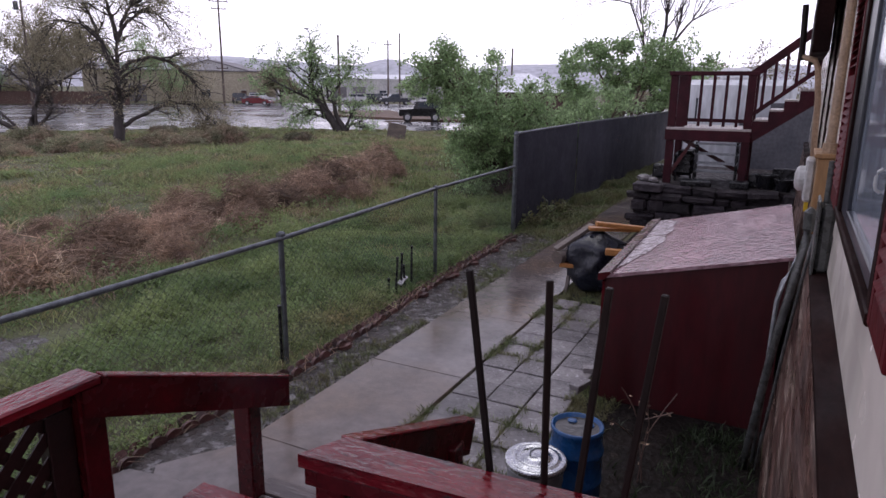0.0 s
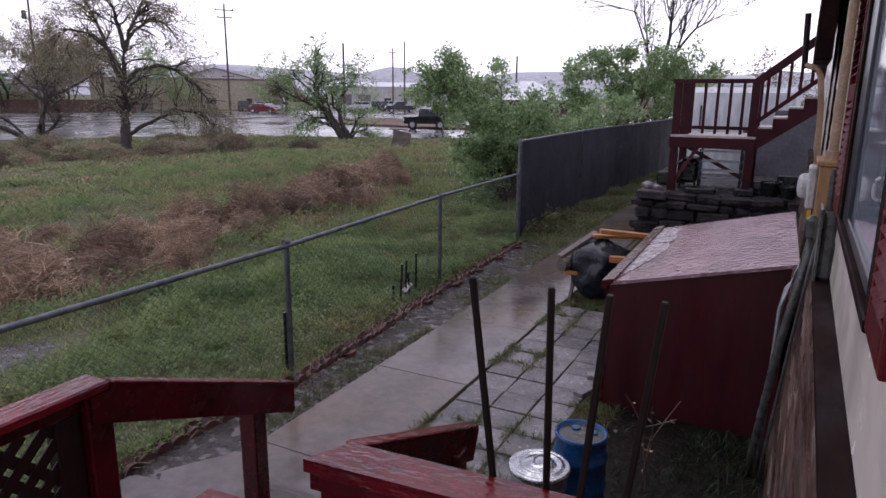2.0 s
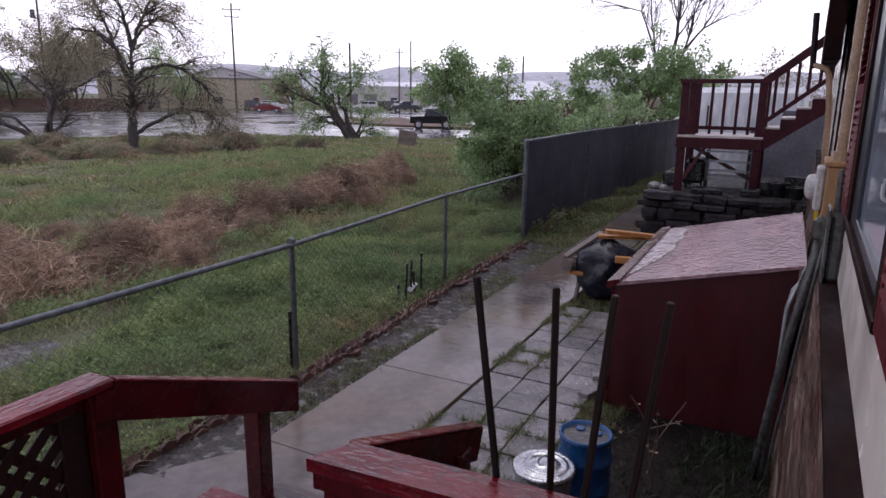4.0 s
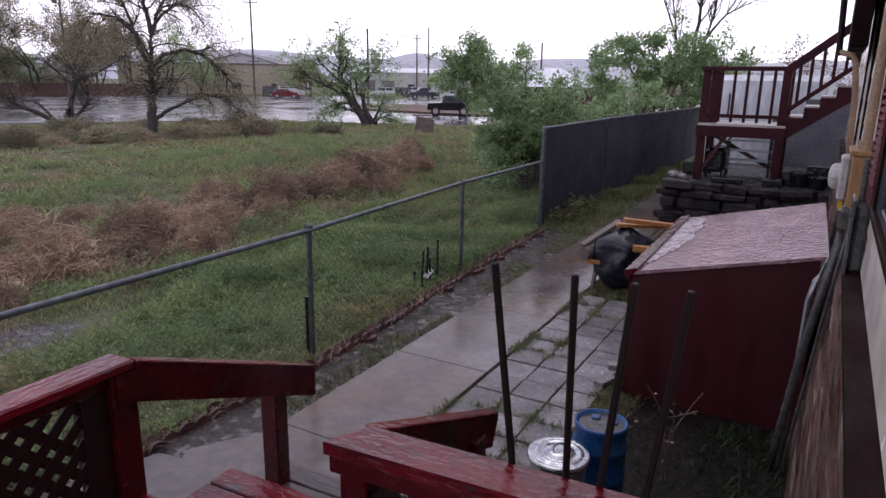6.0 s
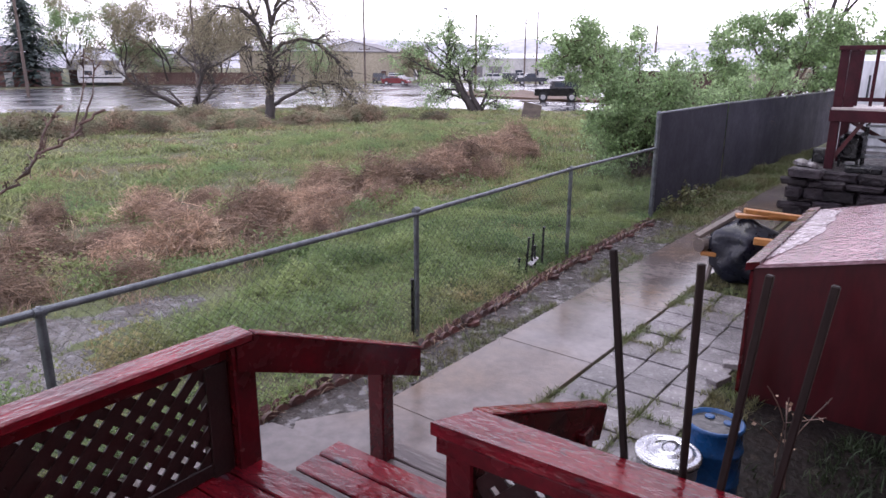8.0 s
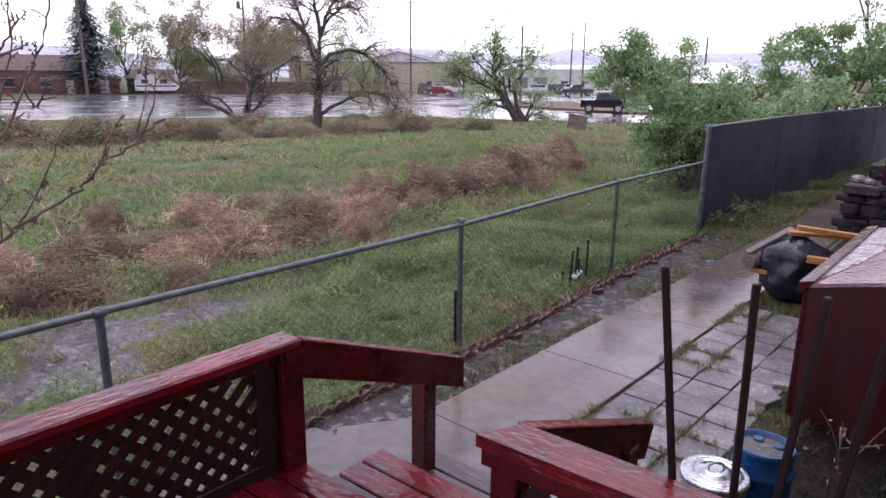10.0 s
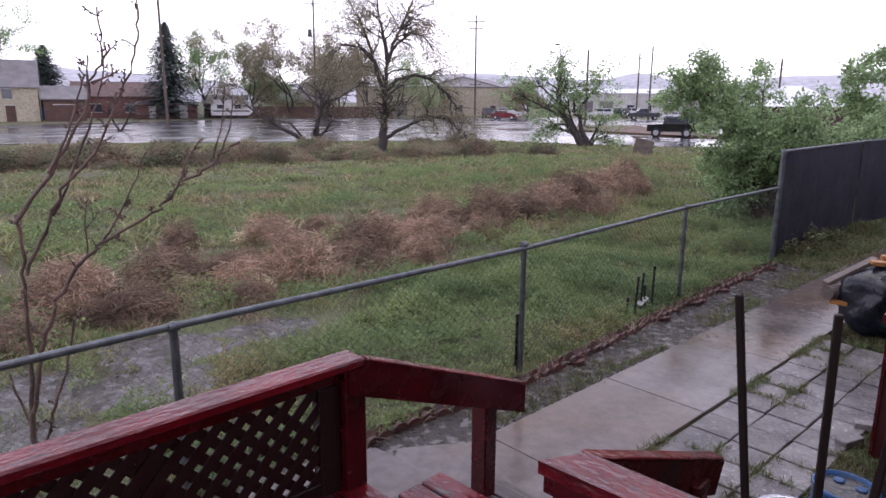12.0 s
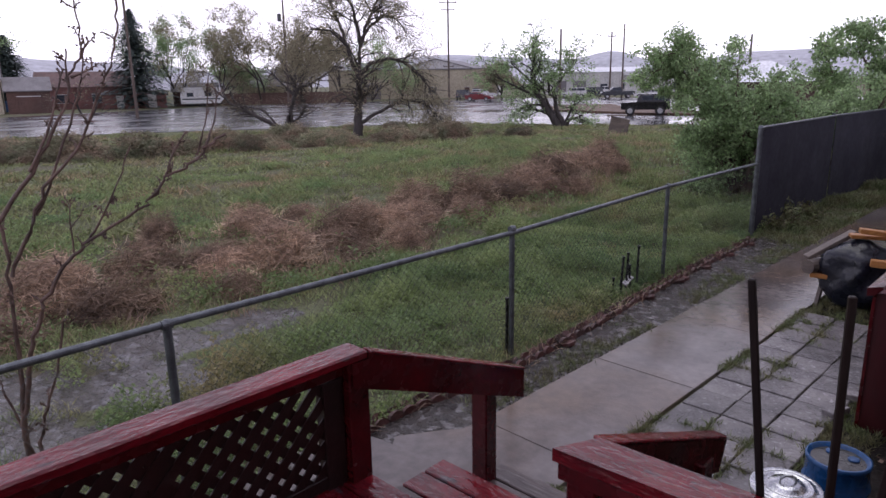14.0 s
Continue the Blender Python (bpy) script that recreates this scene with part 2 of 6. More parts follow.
# one pale blue-grey pane, nothing built behind it
WINDOW_PANE = mat("pale_window_glass", (0.3, 0.34, 0.4), (0.22, 0.26, 0.32), 2.5, 0.04, 0.08, 0, stretch=(1, 2, 0.4), ior=1.6)
LID_STEEL = mat("bright_wet_steel", (0.55, 0.56, 0.58), (0.38, 0.39, 0.41), 14, 0.12, 0.32, 0.3, 50, metal=0.9)
TRAILER_WHITE = mat("pale_trailer_skin", (0.62, 0.64, 0.66), (0.52, 0.54, 0.56), 0.8, 0.35, 0.5, 0.1, 8, stretch=(1, 1, 0.3))
DARK_SOIL = mat("dark_wet_soil", (0.05, 0.042, 0.042), (0.026, 0.022, 0.022), 4, 0.3, 0.7, 0.9, 24, dist=0.03, ior=1.4)
# black wet soil, its colour also deepened for the shade near the wall
YARD_SOIL = mat("shaded_wet_yard_soil", (0.017, 0.013, 0.012), (0.008, 0.0065, 0.006), 5, 0.45, 0.8, 1.0, 22, c3=(0.03, 0.024, 0.02), c3scale=12, c3at=(0.58, 0.68), dist=0.03, ior=1.22)
PUDDLE_MUD = mat("hail_puddle", (0.1, 0.09, 0.088), (0.045, 0.038, 0.035), 4, 0.05, 0.35, 1.0, 26, c3=(0.18, 0.175, 0.185), c3scale=9, c3at=(0.52, 0.66), dist=0.03)
WATER = mat("puddle_water", (0.06, 0.055, 0.05), (0.04, 0.04, 0.036), 3, 0.03, 0.12, 0.5, 30, dist=0.01)

# ---- geometry helpers ----
rng = random.Random(7)


class Geo:
    """Vertices and faces of one mesh."""

    def __init__(self):
        self.v, self.f = [], []

    def add(self, vs, fs, m=None):
        o = len(self.v)
        self.v += [tuple(m @ Vector(p)) for p in vs] if m is not None else [tuple(p) for p in vs]
        self.f += [tuple(i + o for i in f) for f in fs]
        return self

    def box(self, x0, x1, y0, y1, z0, z1, b=0.0, m=None):
        c = Vector(((x0 + x1) / 2, (y0 + y1) / 2, (z0 + z1) / 2))
        h = Vector((abs(x1 - x0) / 2, abs(y1 - y0) / 2, abs(z1 - z0) / 2))
        b = min(b, h.x * 0.9, h.y * 0.9, h.z * 0.9)
        if b <= 0:
            vs = [c + Vector((sx * h.x, sy * h.y, sz * h.z)) for sx in (-1, 1) for sy in (-1, 1) for sz in (-1, 1)]
            return self.add(vs, [(0, 1, 3, 2), (4, 6, 7, 5), (0, 4, 5, 1), (2, 3, 7, 6), (0, 2, 6, 4), (1, 5, 7, 3)], m)
        vs, ix = [], {}
        for s in ((x, y, z) for x in (-1, 1) for y in (-1, 1) for z in (-1, 1)):
            for a in range(3):
                ix[s, a] = len(vs)
                vs.append(c + Vector([s[k] * (h[k] - (0 if k == a else b)) for k in range(3)]))
        fs = []
        for a in range(3):
            p, q = (a + 1) % 3, (a + 2) % 3

            def sg(va, vp, vq):
                s = [0, 0, 0]
                s[a], s[p], s[q] = va, vp, vq
                return tuple(s)
            for va in (-1, 1):
                fs.append([ix[sg(va, vp, vq), a] for vp, vq in ((-1, -1), (1, -1), (1, 1), (-1, 1))])
                for vp in (-1, 1):
                    fs.append([ix[sg(va, vp, -1), a], ix[sg(va, vp, 1), a], ix[sg(va, vp, 1), p], ix[sg(va, vp, -1), p]])
        for s in ((x, y, z) for x in (-1, 1) for y in (-1, 1) for z in (-1, 1)):
            fs.append([ix[s, 0], ix[s, 1], ix[s, 2]])
        out = []
        for f in fs:
            P = [vs[i] for i in f]
            nrm = (P[1] - P[0]).cross(P[2] - P[0])
            mid = sum(P, Vector()) / len(P) - c
            out.append(tuple(f) if nrm.dot(mid) > 0 else tuple(reversed(f)))
        return self.add(vs, out, m)

    def beam(self, a, b, w, h, bev=0.0):
        """A board from a to b, w wide (level) and h high."""
        a, b = Vector(a), Vector(b)
        d = b - a
        m = Matrix.Translation((a + b) / 2) @ d.to_track_quat("Y", "Z").to_matrix().to_4x4()
        return self.box(-w / 2, w / 2, -d.length / 2, d.length / 2, -h / 2, h / 2, bev, m)

    def tube(self, pts, radii, n=8, cap=True, m=None):
        pts = [Vector(p) for p in pts]
        if isinstance(radii, (int, float)):
            radii = [radii] * len(pts)
        vs, fs = [], []
        up = Vector((0, 0, 1))
        for i, p in enumerate(pts):
            d = (pts[min(i + 1, len(pts) - 1)] - pts[max(i - 1, 0)]).normalized()
            s = d.cross(up if abs(d.z) < 0.95 else Vector((1, 0, 0))).normalized()
            t = s.cross(d)
            vs += [p + radii[i] * (math.cos(2 * math.pi * k / n) * s + math.sin(2 * math.pi * k / n) * t) for k in range(n)]
        for i in range(len(pts) - 1):
            for k in range(n):
                fs.append((i * n + k, i * n + (k + 1) % n, (i + 1) * n + (k + 1) % n, (i + 1) * n + k))
        if cap:
            fs += [tuple(range(n - 1, -1, -1)), tuple((len(pts) - 1) * n + k for k in range(n))]
        return self.add(vs, fs, m)

    def lathe(self, prof, n=28, m=None):
        """A turned body from (radius, height) pairs about z."""
        vs, fs = [], []
        for r, z in prof:
            vs += [(r * math.cos(2 * math.pi * k / n), r * math.sin(2 * math.pi * k / n), z) for k in range(n)]
        for i in range(len(prof) - 1):
            fs += [(i * n + k, i * n + (k + 1) % n, (i + 1) * n + (k + 1) % n, (i + 1) * n + k) for k in range(n)]
        fs += [tuple(range(n - 1, -1, -1)), tuple((len(prof) - 1) * n + k for k in range(n))]
        return self.add(vs, fs, m)

    def prism(self, poly, x0, x1, axis=0, m=None):
        """A flat outline in the other two axes, drawn out along one axis."""
        n = len(poly)
        pick = {0: lambda t, p: (t, p[0], p[1]), 1: lambda t, p: (p[0], t, p[1]), 2: lambda t, p: (p[0], p[1], t)}[axis]
        vs = [pick(t, p) for t in (x0, x1) for p in poly]
        fs = [tuple(range(n)), tuple(range(2 * n - 1, n - 1, -1))] + [(i, i + n, (i + 1) % n + n, (i + 1) % n) for i in range(n)]
        return self.add(vs, fs, m)


def part(name, geo, material, parent=None, label="", smooth=False, m=None):
    me = bpy.data.meshes.new(name)
    me.from_pydata([tuple(m @ Vector(p)) for p in geo.v] if m is not None else geo.v, [], geo.f)
    bm = bmesh.new()
    bm.from_mesh(me)
    if len(geo.f) < 60000:
        bmesh.ops.recalc_face_normals(bm, faces=bm.faces)
    bm.to_mesh(me)
    bm.free()
    if smooth:
        me.shade_smooth()
    me.materials.append(material)
    ob = new(name, me)
    if parent is not None:
        ob.parent = parent
        if parent.parent is None:
            ob.matrix_parent_inverse = parent.matrix_basis.inverted()
    if label:
        ob["label"] = label
    return ob


def thing(name, at, label, category, group="", kind=""):
    ob = new(name)
    ob.empty_display_size = 0.1
    ob.matrix_basis = Matrix.Translation(at)
    return tagged(ob, label, category, group, kind)


def solid(name, geo, material, label, category, group="", kind="", smooth=False, m=None):
    return tagged(part(name, geo, material, None, "", smooth, m), label, category, group, kind)


def smooth01(a, b, x):
    t = min(1.0, max(0.0, (x - a) / (b - a)))
    return t * t * (3 - 2 * t)


def ground_z(x, y):
    r = math.hypot(max(0.0, -2.7 - x), max(0.0, y - 16))
    z = -0.7 * smooth01(8, 36, r)
    if r > 0.05:
        z += 0.06 * min(1, r) * (1 - smooth01(30, 36, r)) * noise.noise(Vector((x * 0.45, y * 0.45, 0)))
    return z


HOUSE = pose(0.904, 0.607, 0, 0, 0, -3.0)  # along the house wall: u right, v ahead

# ---- ground, road, path ----
def ground():
    g = Geo()
    def axis(lo, hi, fine0, fine1, step, grow):
        a, x = [], fine0
        while x <= fine1:
            a.append(x)
            x += step
        s = step
        while a[-1] < hi:
            s *= grow
            a.append(a[-1] + s)
        s = step
        while a[0] > lo:
            s *= grow
            a.insert(0, a[0] - s)
        return a
    xs, ys = axis(-2500, 2500, -24, 3, 0.45, 1.18), axis(-2500, 2500, -3, 32, 0.45, 1.18)
    nx = len(xs)
    g.v = [(x, y, ground_z(x, y)) for y in ys for x in xs]
    g.f = [(j * nx + i, j * nx + i + 1, (j + 1) * nx + i + 1, (j + 1) * nx + i) for j in range(len(ys) - 1) for i in range(nx - 1)]
    solid("ground", g, SOIL, "wet field of low green grass and brown soil", "ground", kind="structure", smooth=True)


def sheet(name, poly, z, thick, material, label, category, kind="structure"):
    g = Geo().prism(poly, z - thick, z, axis=2)
    return solid(name, g, material, label, category, kind=kind)


ground()
sheet("road", [(-64, -60), (-56, 4), (-47, 20.6), (-36, 38), (-25.5, 42.4), (-10, 47), (15, 52), (60, 60), (60, 116), (-40, 112), (-72, 104), (-86, 90), (-92, 76),
               (-99, 58), (-96, 45), (-89, 20), (-86, -60)], -0.67, 0.2, ASPHALT, "wide wet asphalt road and parking lot reflecting the sky", "road")
sheet("dirt_island", [(-46, 71), (-40, 60), (-27, 56.5), (-20, 57), (-20, 60), (-33, 66), (-41, 76)], -0.5, 0.4, DIRT, "low brown dirt island beside the wet lot", "island")
sheet("mud_strip", [(-2.5, 2.2), (-1.9, 2.2), (-1.72, 10.5), (-1.7, 11.1), (-2.45, 11.1)], 0.012, 0.05, MUD, "strip of wet gravel and mud beside the path", "ground")

PATH_AXIS = pose(-1.60, 3.9, 0, 0, 0, -2.4)
path = thing("concrete_path", (-1.6, 3.9, 0), "wet grey concrete path of square-cut slabs", "path", kind="structure")
for i in range(-2, 13):
    part("slab", Geo().box(-0.39, 0.484, i * 1.5 - 0.056, i * 1.5 + 1.438, -0.06, 0.035, 0.005), CONCRETE, path, m=PATH_AXIS)

PAVE_AXIS = pose(-1.11, 3.55, 0, 0, 0, -2.4)
pavers = thing("paver_patio", (-1.1, 3.5, 0), "wet grey square concrete pavers with grass in the joints", "paving", kind="structure")
for r in range(14):
    for c in range(3):
        w = 0.302
        tilt = pose(c * w + w / 2, r * w + w / 2, 0, rng.uniform(-0.7, 0.7), rng.uniform(-0.7, 0.7), rng.uniform(-1.2, 1.2))
        part("paver", Geo().box(-0.1465, 0.1465, -0.1465, 0.1465, -0.04, 0.03 + rng.uniform(-0.007, 0.007), 0.006), PAVER, pavers, m=PAVE_AXIS @ tilt)

# ---- chain-link fence ----
fence = thing("chain_link_fence", (-2.6, 5, 0), "low grey chain-link fence with a steel top rail", "fence")
for y in (-4.2, -1.1, 1.95, 5.0, 8.05):
    p = part("post", Geo().lathe([(0.024, -0.1), (0.024, 1.13), (0.027, 1.135), (0.027, 1.165), (0.012, 1.185)], 12, pose(-2.6, y, 0)), FENCE_STEEL, fence)
    part("rail_cap", Geo().tube([(-2.6, y - 0.03, 1.155), (-2.6, y + 0.03, 1.155)], 0.027, 12), FENCE_STEEL, p)
part("terminal_post", Geo().lathe([(0.037, -0.1), (0.037, 1.62), (0.042, 1.63), (0.042, 1.655), (0.02, 1.69)], 14, pose(-2.59, 11.1, 0)), FENCE_STEEL, fence)
part("top_rail", Geo().tube([(-2.6, -7, 1.16), (-2.605, 1.95, 1.157), (-2.59, 5, 1.125), (-2.6, 8.05, 1.148), (-2.59, 11.1, 1.12)], 0.021, 12), FENCE_STEEL, fence)


def wire_mesh():
    g = Geo()
    y0, y1, h, step = -4.2, 11.1, 1.1, 0.075
    n = int((y1 - y0 + h) / step)
    for s in (0, 1):
        for i in range(n):
            a = y0 - h + i * step
            lo, hi = max(a, y0), min(a + h, y1)
            if hi - lo < 0.02:
                continue
            za, zb = lo - a + 0.04, hi - a + 0.04
            if s:
                za, zb = h + 0.08 - za, h + 0.08 - zb
            x = -2.622 + s * 0.004
            g.tube([(x, lo, za), (x, hi, zb)], 0.0014, 3, cap=False)
    return g


tagged(part("wire_mesh", wire_mesh(), WIRE, fence, "thin grey diamond wire mesh"), kind="stuff")

screen = thing("privacy_fence", (-2.55, 12, 0), "tall fence covered in dark privacy screen", "fence")
PF = [(-2.59, 11.15), (-2.5, 15.0), (-2.2, 19.0), (-1.9, 23.0), (-1.7, 27.0)]
for (xa, ya), (xb, yb) in zip(PF, PF[1:]):
    g = Geo()
    n = 36
    for zz in (0.03, 1.64):
        g.v += [(xa + (xb - xa) * k / n + 0.012 * math.sin(k * 0.35 + ya), ya + (yb - ya) * k / n, zz) for k in range(n + 1)]
    g.f = [(k, k + 1, n + 2 + k, n + 1 + k) for k in range(n)]
    o = len(g.v)
    g.v += [(x + 0.012, y, z) for x, y, z in g.v]
    g.f += [tuple(i + o for i in reversed(f)) for f in g.f] + [(n + 1 + k, n + 2 + k, o + n + 2 + k, o + n + 1 + k) for k in range(n)]
    part("screen_panel", g, SLATS, screen)
    part("screen_rail", Geo().tube([(xa, ya, 1.655), (xb, yb, 1.655)], 0.02, 10), FENCE_STEEL, screen)
    part("screen_post", Geo().tube([(xb - 0.04, yb, -0.1), (xb - 0.04, yb, 1.7)], 0.028, 10), FENCE_STEEL, screen)

# ---- porch deck, rails and stair ----
deck = thing("porch_deck", (0, 1, 0), "wet red-painted wooden porch deck with peeling paint", "deck", kind="structure")
y = -2.6
while y < 2.1:
    part("deck_board", Geo().box(-1.42, 1.16, y, y + 0.138, 0.665, 0.70, 0.006), RED_WORN, deck)
    y += 0.146
part("rim_joist", Geo().box(-1.42, 1.16, 2.06, 2.1, 0.45, 0.66, 0.004), RED, deck)
part("rim_joist", Geo().box(-1.42, -1.38, -2.6, 2.06, 0.45, 0.66, 0.004), RED, deck)
for px in (-1.38, -0.2, 1.05):
    part("deck_post", Geo().box(px, px + 0.09, 1.96, 2.05, -0.05, 0.45, 0.004), RED, deck)

stair = thing("porch_stair", (-0.7, 2.6, 0), "red wooden porch stair with worn wet treads", "stairs")
for z, ys, mats in ((0.53, (2.12, 2.27, 2.42, 2.57), (GREY_BOARD, GREY_BOARD, RED_WORN, RED_WORN)), (0.29, (2.74, 2.89, 3.04), (RED_WORN, GREY_BOARD, GREY_BOARD))):
    for yy, mm in zip(ys, mats):
        part("tread", Geo().box(-1.3, -0.12, yy, yy + 0.14, z - 0.038, z, 0.006, pose(0, 0, 0, 0, 0, 0.0)), mm, stair, "wet grey tread with paint worn off" if mm is GREY_BOARD else "")
for px in (-1.24, -0.72, -0.2):
    part("stringer", Geo().prism([(2.11, -0.02), (3.2, -0.02), (3.2, 0.25), (2.74, 0.25), (2.74, 0.49), (2.11, 0.49)], px, px + 0.04), RED, stair)


def lattice(a, b, z0, z1, steps=(0.0985, 0.0985), phases=(0.0, 0.0), snapped=None):
    """Crossed laths between two plan points, clipped to a rectangle; snapped: (start, kept from) of a broken falling lath."""
    a, b = Vector((*a, 0)), Vector((*b, 0))
    L, H = (b - a).length, z1 - z0
    d = (b - a).normalized()
    nrm = Vector((-d.y, d.x, 0))
    g = Geo()
    w = 0.043
    for s in (0, 1):
        step = steps[s]
        k = -H + (phases[s] + H) % step
        while k < L:
            lo, hi = max(k, 0), min(k + H, L)
            if snapped and s and abs(k - snapped[0]) < step / 2:
                lo = snapped[1]
            if hi - lo > 0.02:
                za, zb = lo - k, hi - k
                if s:
                    za, zb = H - za, H - zb
                off = nrm * (0.004 if s else -0.004)
                p, q = a + d * lo + Vector((0, 0, z0 + za)) + off, a + d * hi + Vector((0, 0, z0 + zb)) + off
                e = (q - p).normalized()
                side = e.cross(nrm) * (w / 2)
                t = nrm * 0.0038
                vs = [p - side - t, p + side - t, p + side + t, p - side + t, q - side - t, q + side - t, q + side + t, q - side + t]
                g.add(vs, [(0, 1, 2, 3), (7, 6, 5, 4), (0, 4, 5, 1), (1, 5, 6, 2), (2, 6, 7, 3), (3, 7, 4, 0)])
            k += step
    return g


rail_l = thing("deck_railing", (-1.35, 1.5, 0.7), "red wooden deck railing with shade-darkened lattice infill", "railing", "porch railings")
part("cap_board", Geo().beam((-1.385, -1.6, 1.286), (-1.3, 2.195, 1.284), 0.135, 0.042, 0.008), RED_CAP, rail_l, "wet cap board with peeling red paint")
part("under_rail", Geo().beam((-1.385, -1.6, 1.233), (-1.31, 2.1, 1.231), 0.04, 0.06, 0.004), RED, rail_l)
part("corner_post", Geo().box(-1.36, -1.258, 2.104, 2.212, 0.45, 1.262, 0.006), RED, rail_l)
part("rail_post", Geo().box(-1.42, -1.33, 1.275, 1.365, 0.66, 1.18, 0.005), RED_BACKLIT, rail_l)
part("rail_post", Geo().box(-1.43, -1.34, -0.4, -0.31, 0.66, 1.18, 0.005), RED_BACKLIT, rail_l)
part("lattice", lattice((-1.385, -1.6), (-1.315, 2.1), 0.72, 1.2, (0.1007, 0.0965), (2.807, 3.268), (3.461, 3.62)), RED_BACKLIT, rail_l, "red diamond lattice, backlit shade put into its colour")
part("lattice_stile", Geo().box(-1.358, -1.298, 2.0, 2.1, 0.67, 1.195, 0.004), RED_BACKLIT, rail_l)
part("bottom_rail", Geo().beam((-1.39, -1.6, 0.735), (-1.325, 2.03, 0.735), 0.04, 0.06, 0.004), RED_BACKLIT, rail_l)

rail_r = thing("deck_railing", (0.5, 2.08, 0.7), "red wooden front railing beside the stair with lattice infill", "railing", "porch railings")
part("cap_board", Geo().prism([(-0.2, 2.02), (1.17, 2.062), (1.17, 2.2), (-0.125, 2.165)], 1.285, 1.327, axis=2), RED_WORN, rail_r, "wet cap board with peeling red paint")
part("under_rail", Geo().beam((-0.185, 2.045, 1.255), (1.17, 2.085, 1.25), 0.04, 0.056, 0.004), RED, rail_r)
part("corner_post", Geo().box(-0.18, -0.08, 2.068, 2.15, 0.66, 1.283, 0.006), RED, rail_r)
part("lattice", lattice((-0.074, 2.1), (1.15, 2.13), 0.72, 1.22), RED_BACKLIT, rail_r, "red diamond lattice, backlit shade put into its colour")
part("bottom_rail", Geo().beam((-0.08, 2.1, 0.735), (1.15, 2.12, 0.735), 0.04, 0.06, 0.004), RED_BACKLIT, rail_r)

hand_l = thing("stair_handrail", (-1.15, 2.8, 0.5), "red sloping stair handrail on a square post", "handrail", "stair handrails")
HAND = pose(-1.262, 2.145, 0, 0, 0, -4.5)
part("rail_board", Geo().prism([(-0.03, 1.262), (0.05, 1.262), (0.054, 1.288), (1.06, 0.892), (1.06, 0.732), (-0.03, 1.155)], -0.0225, 0.0225, m=HAND), RED, hand_l)
part("cap_strip", Geo().beam((0, 0.06, 1.293), (0, 1.06, 0.9), 0.06, 0.014, 0.004), RED_CAP, hand_l, m=HAND)
part("rail_post", Geo().box(-1.325, -1.222, 2.96, 3.05, 0.02, 0.95, 0.006), RED, hand_l)

hand_r = thing("stair_handrail", (-0.05, 2.6, 0.5), "red sloping stair handrail beside the front railing", "handrail", "stair handrails")
part("rail_board", Geo().beam((-0.13, 2.16, 1.235), (-0.03, 2.93, 0.965), 0.045, 0.145, 0.006), RED, hand_r)
part("cap_strip", Geo().beam((-0.13, 2.18, 1.31), (-0.03, 2.93, 1.045), 0.06, 0.014, 0.004), RED_CAP, hand_r)
part("rail_post", Geo().box(-0.1, -0.01, 2.74, 2.83, 0.0, 1.0, 0.006), RED, hand_r)

for xa, xb in ((0.26, 0.41), (0.48, 0.5), (0.63, 0.535), (0.76, 0.64)):
    g = Geo().beam((xa, 2.19, 1.9), (xb, 2.2, 0.7), 0.018, 0.018, 0.003)
    solid("wooden_stake", g, BROWN_WOOD, "slim dark wooden stake standing against the railing", "stake", "stakes on the railing")

# ---- house wall at the side ----
house = thing("house_wall", (1.2, 3, 0), "cream-sided house wall with dark trim", "house", kind="structure")
part("siding", Geo().box(0.25, 0.42, -6, 14.5, 1.38, 3.4), SIDING, house, m=HOUSE)
part("ledge", Geo().prism([(0.152, 1.40), (0.152, 1.432), (0.252, 1.452), (0.252, 1.40)], -6, 14.4, axis=1), TRIM_BROWN, house, "wet dark brown ledge board under the siding", m=HOUSE)
part("skirt", Geo().prism([(0.05, -0.02), (0.07, -0.02), (0.18, 1.4), (0.158, 1.4)], -0.5, 14.4, axis=1), SKIRT, house, "weathered brown plywood skirting under the ledge", m=HOUSE)
part("foundation", Geo().box(0.18, 0.4, -6, 14.4, -0.1, 1.38), STONE, house, m=HOUSE)
part("eave", Geo().box(0.08, 0.6, -6, 14.4, 3.25, 3.42, 0.01), TRIM_BROWN, house, m=HOUSE)
for v in (5.5, 6.0, 7.0, 8.4):
    part("batten", Geo().box(0.222, 0.25, v, v + 0.09, 1.45, 3.25, 0.004), TRIM_BROWN if v != 6.0 else SIDING, house, m=HOUSE)
for k in range(9):
    z = 1.455 + k * 0.2
    lip, top = (0.229, min(z + 0.2, 1.825)) if k < 2 else (0.236, z + 0.2)
    part("lap_board", Geo().prism([(lip, z), (0.252, z), (0.252, top), (lip + 0.006, top)], -6, 14.4, axis=1), SIDING, house, m=HOUSE)
window_1 = thing("window_1", (1.2, 2.5, 1.7), "large dark-framed window with a pale blue-grey pane", "window", kind="structure")
part("window_sill", Geo().box(0.195, 0.236, 1.78, 3.5, 1.83, 1.866, 0.005), TRIM_BROWN, window_1, m=HOUSE)
for a, b, c, d in ((1.79, 1.86, 1.87, 3.05), (3.3, 3.42, 1.87, 3.05), (1.86, 3.3, 2.95, 3.05)):
    part("window_frame", Geo().box(0.2, 0.236, a, b, c, d, 0.004), TRIM_BROWN, window_1, m=HOUSE)
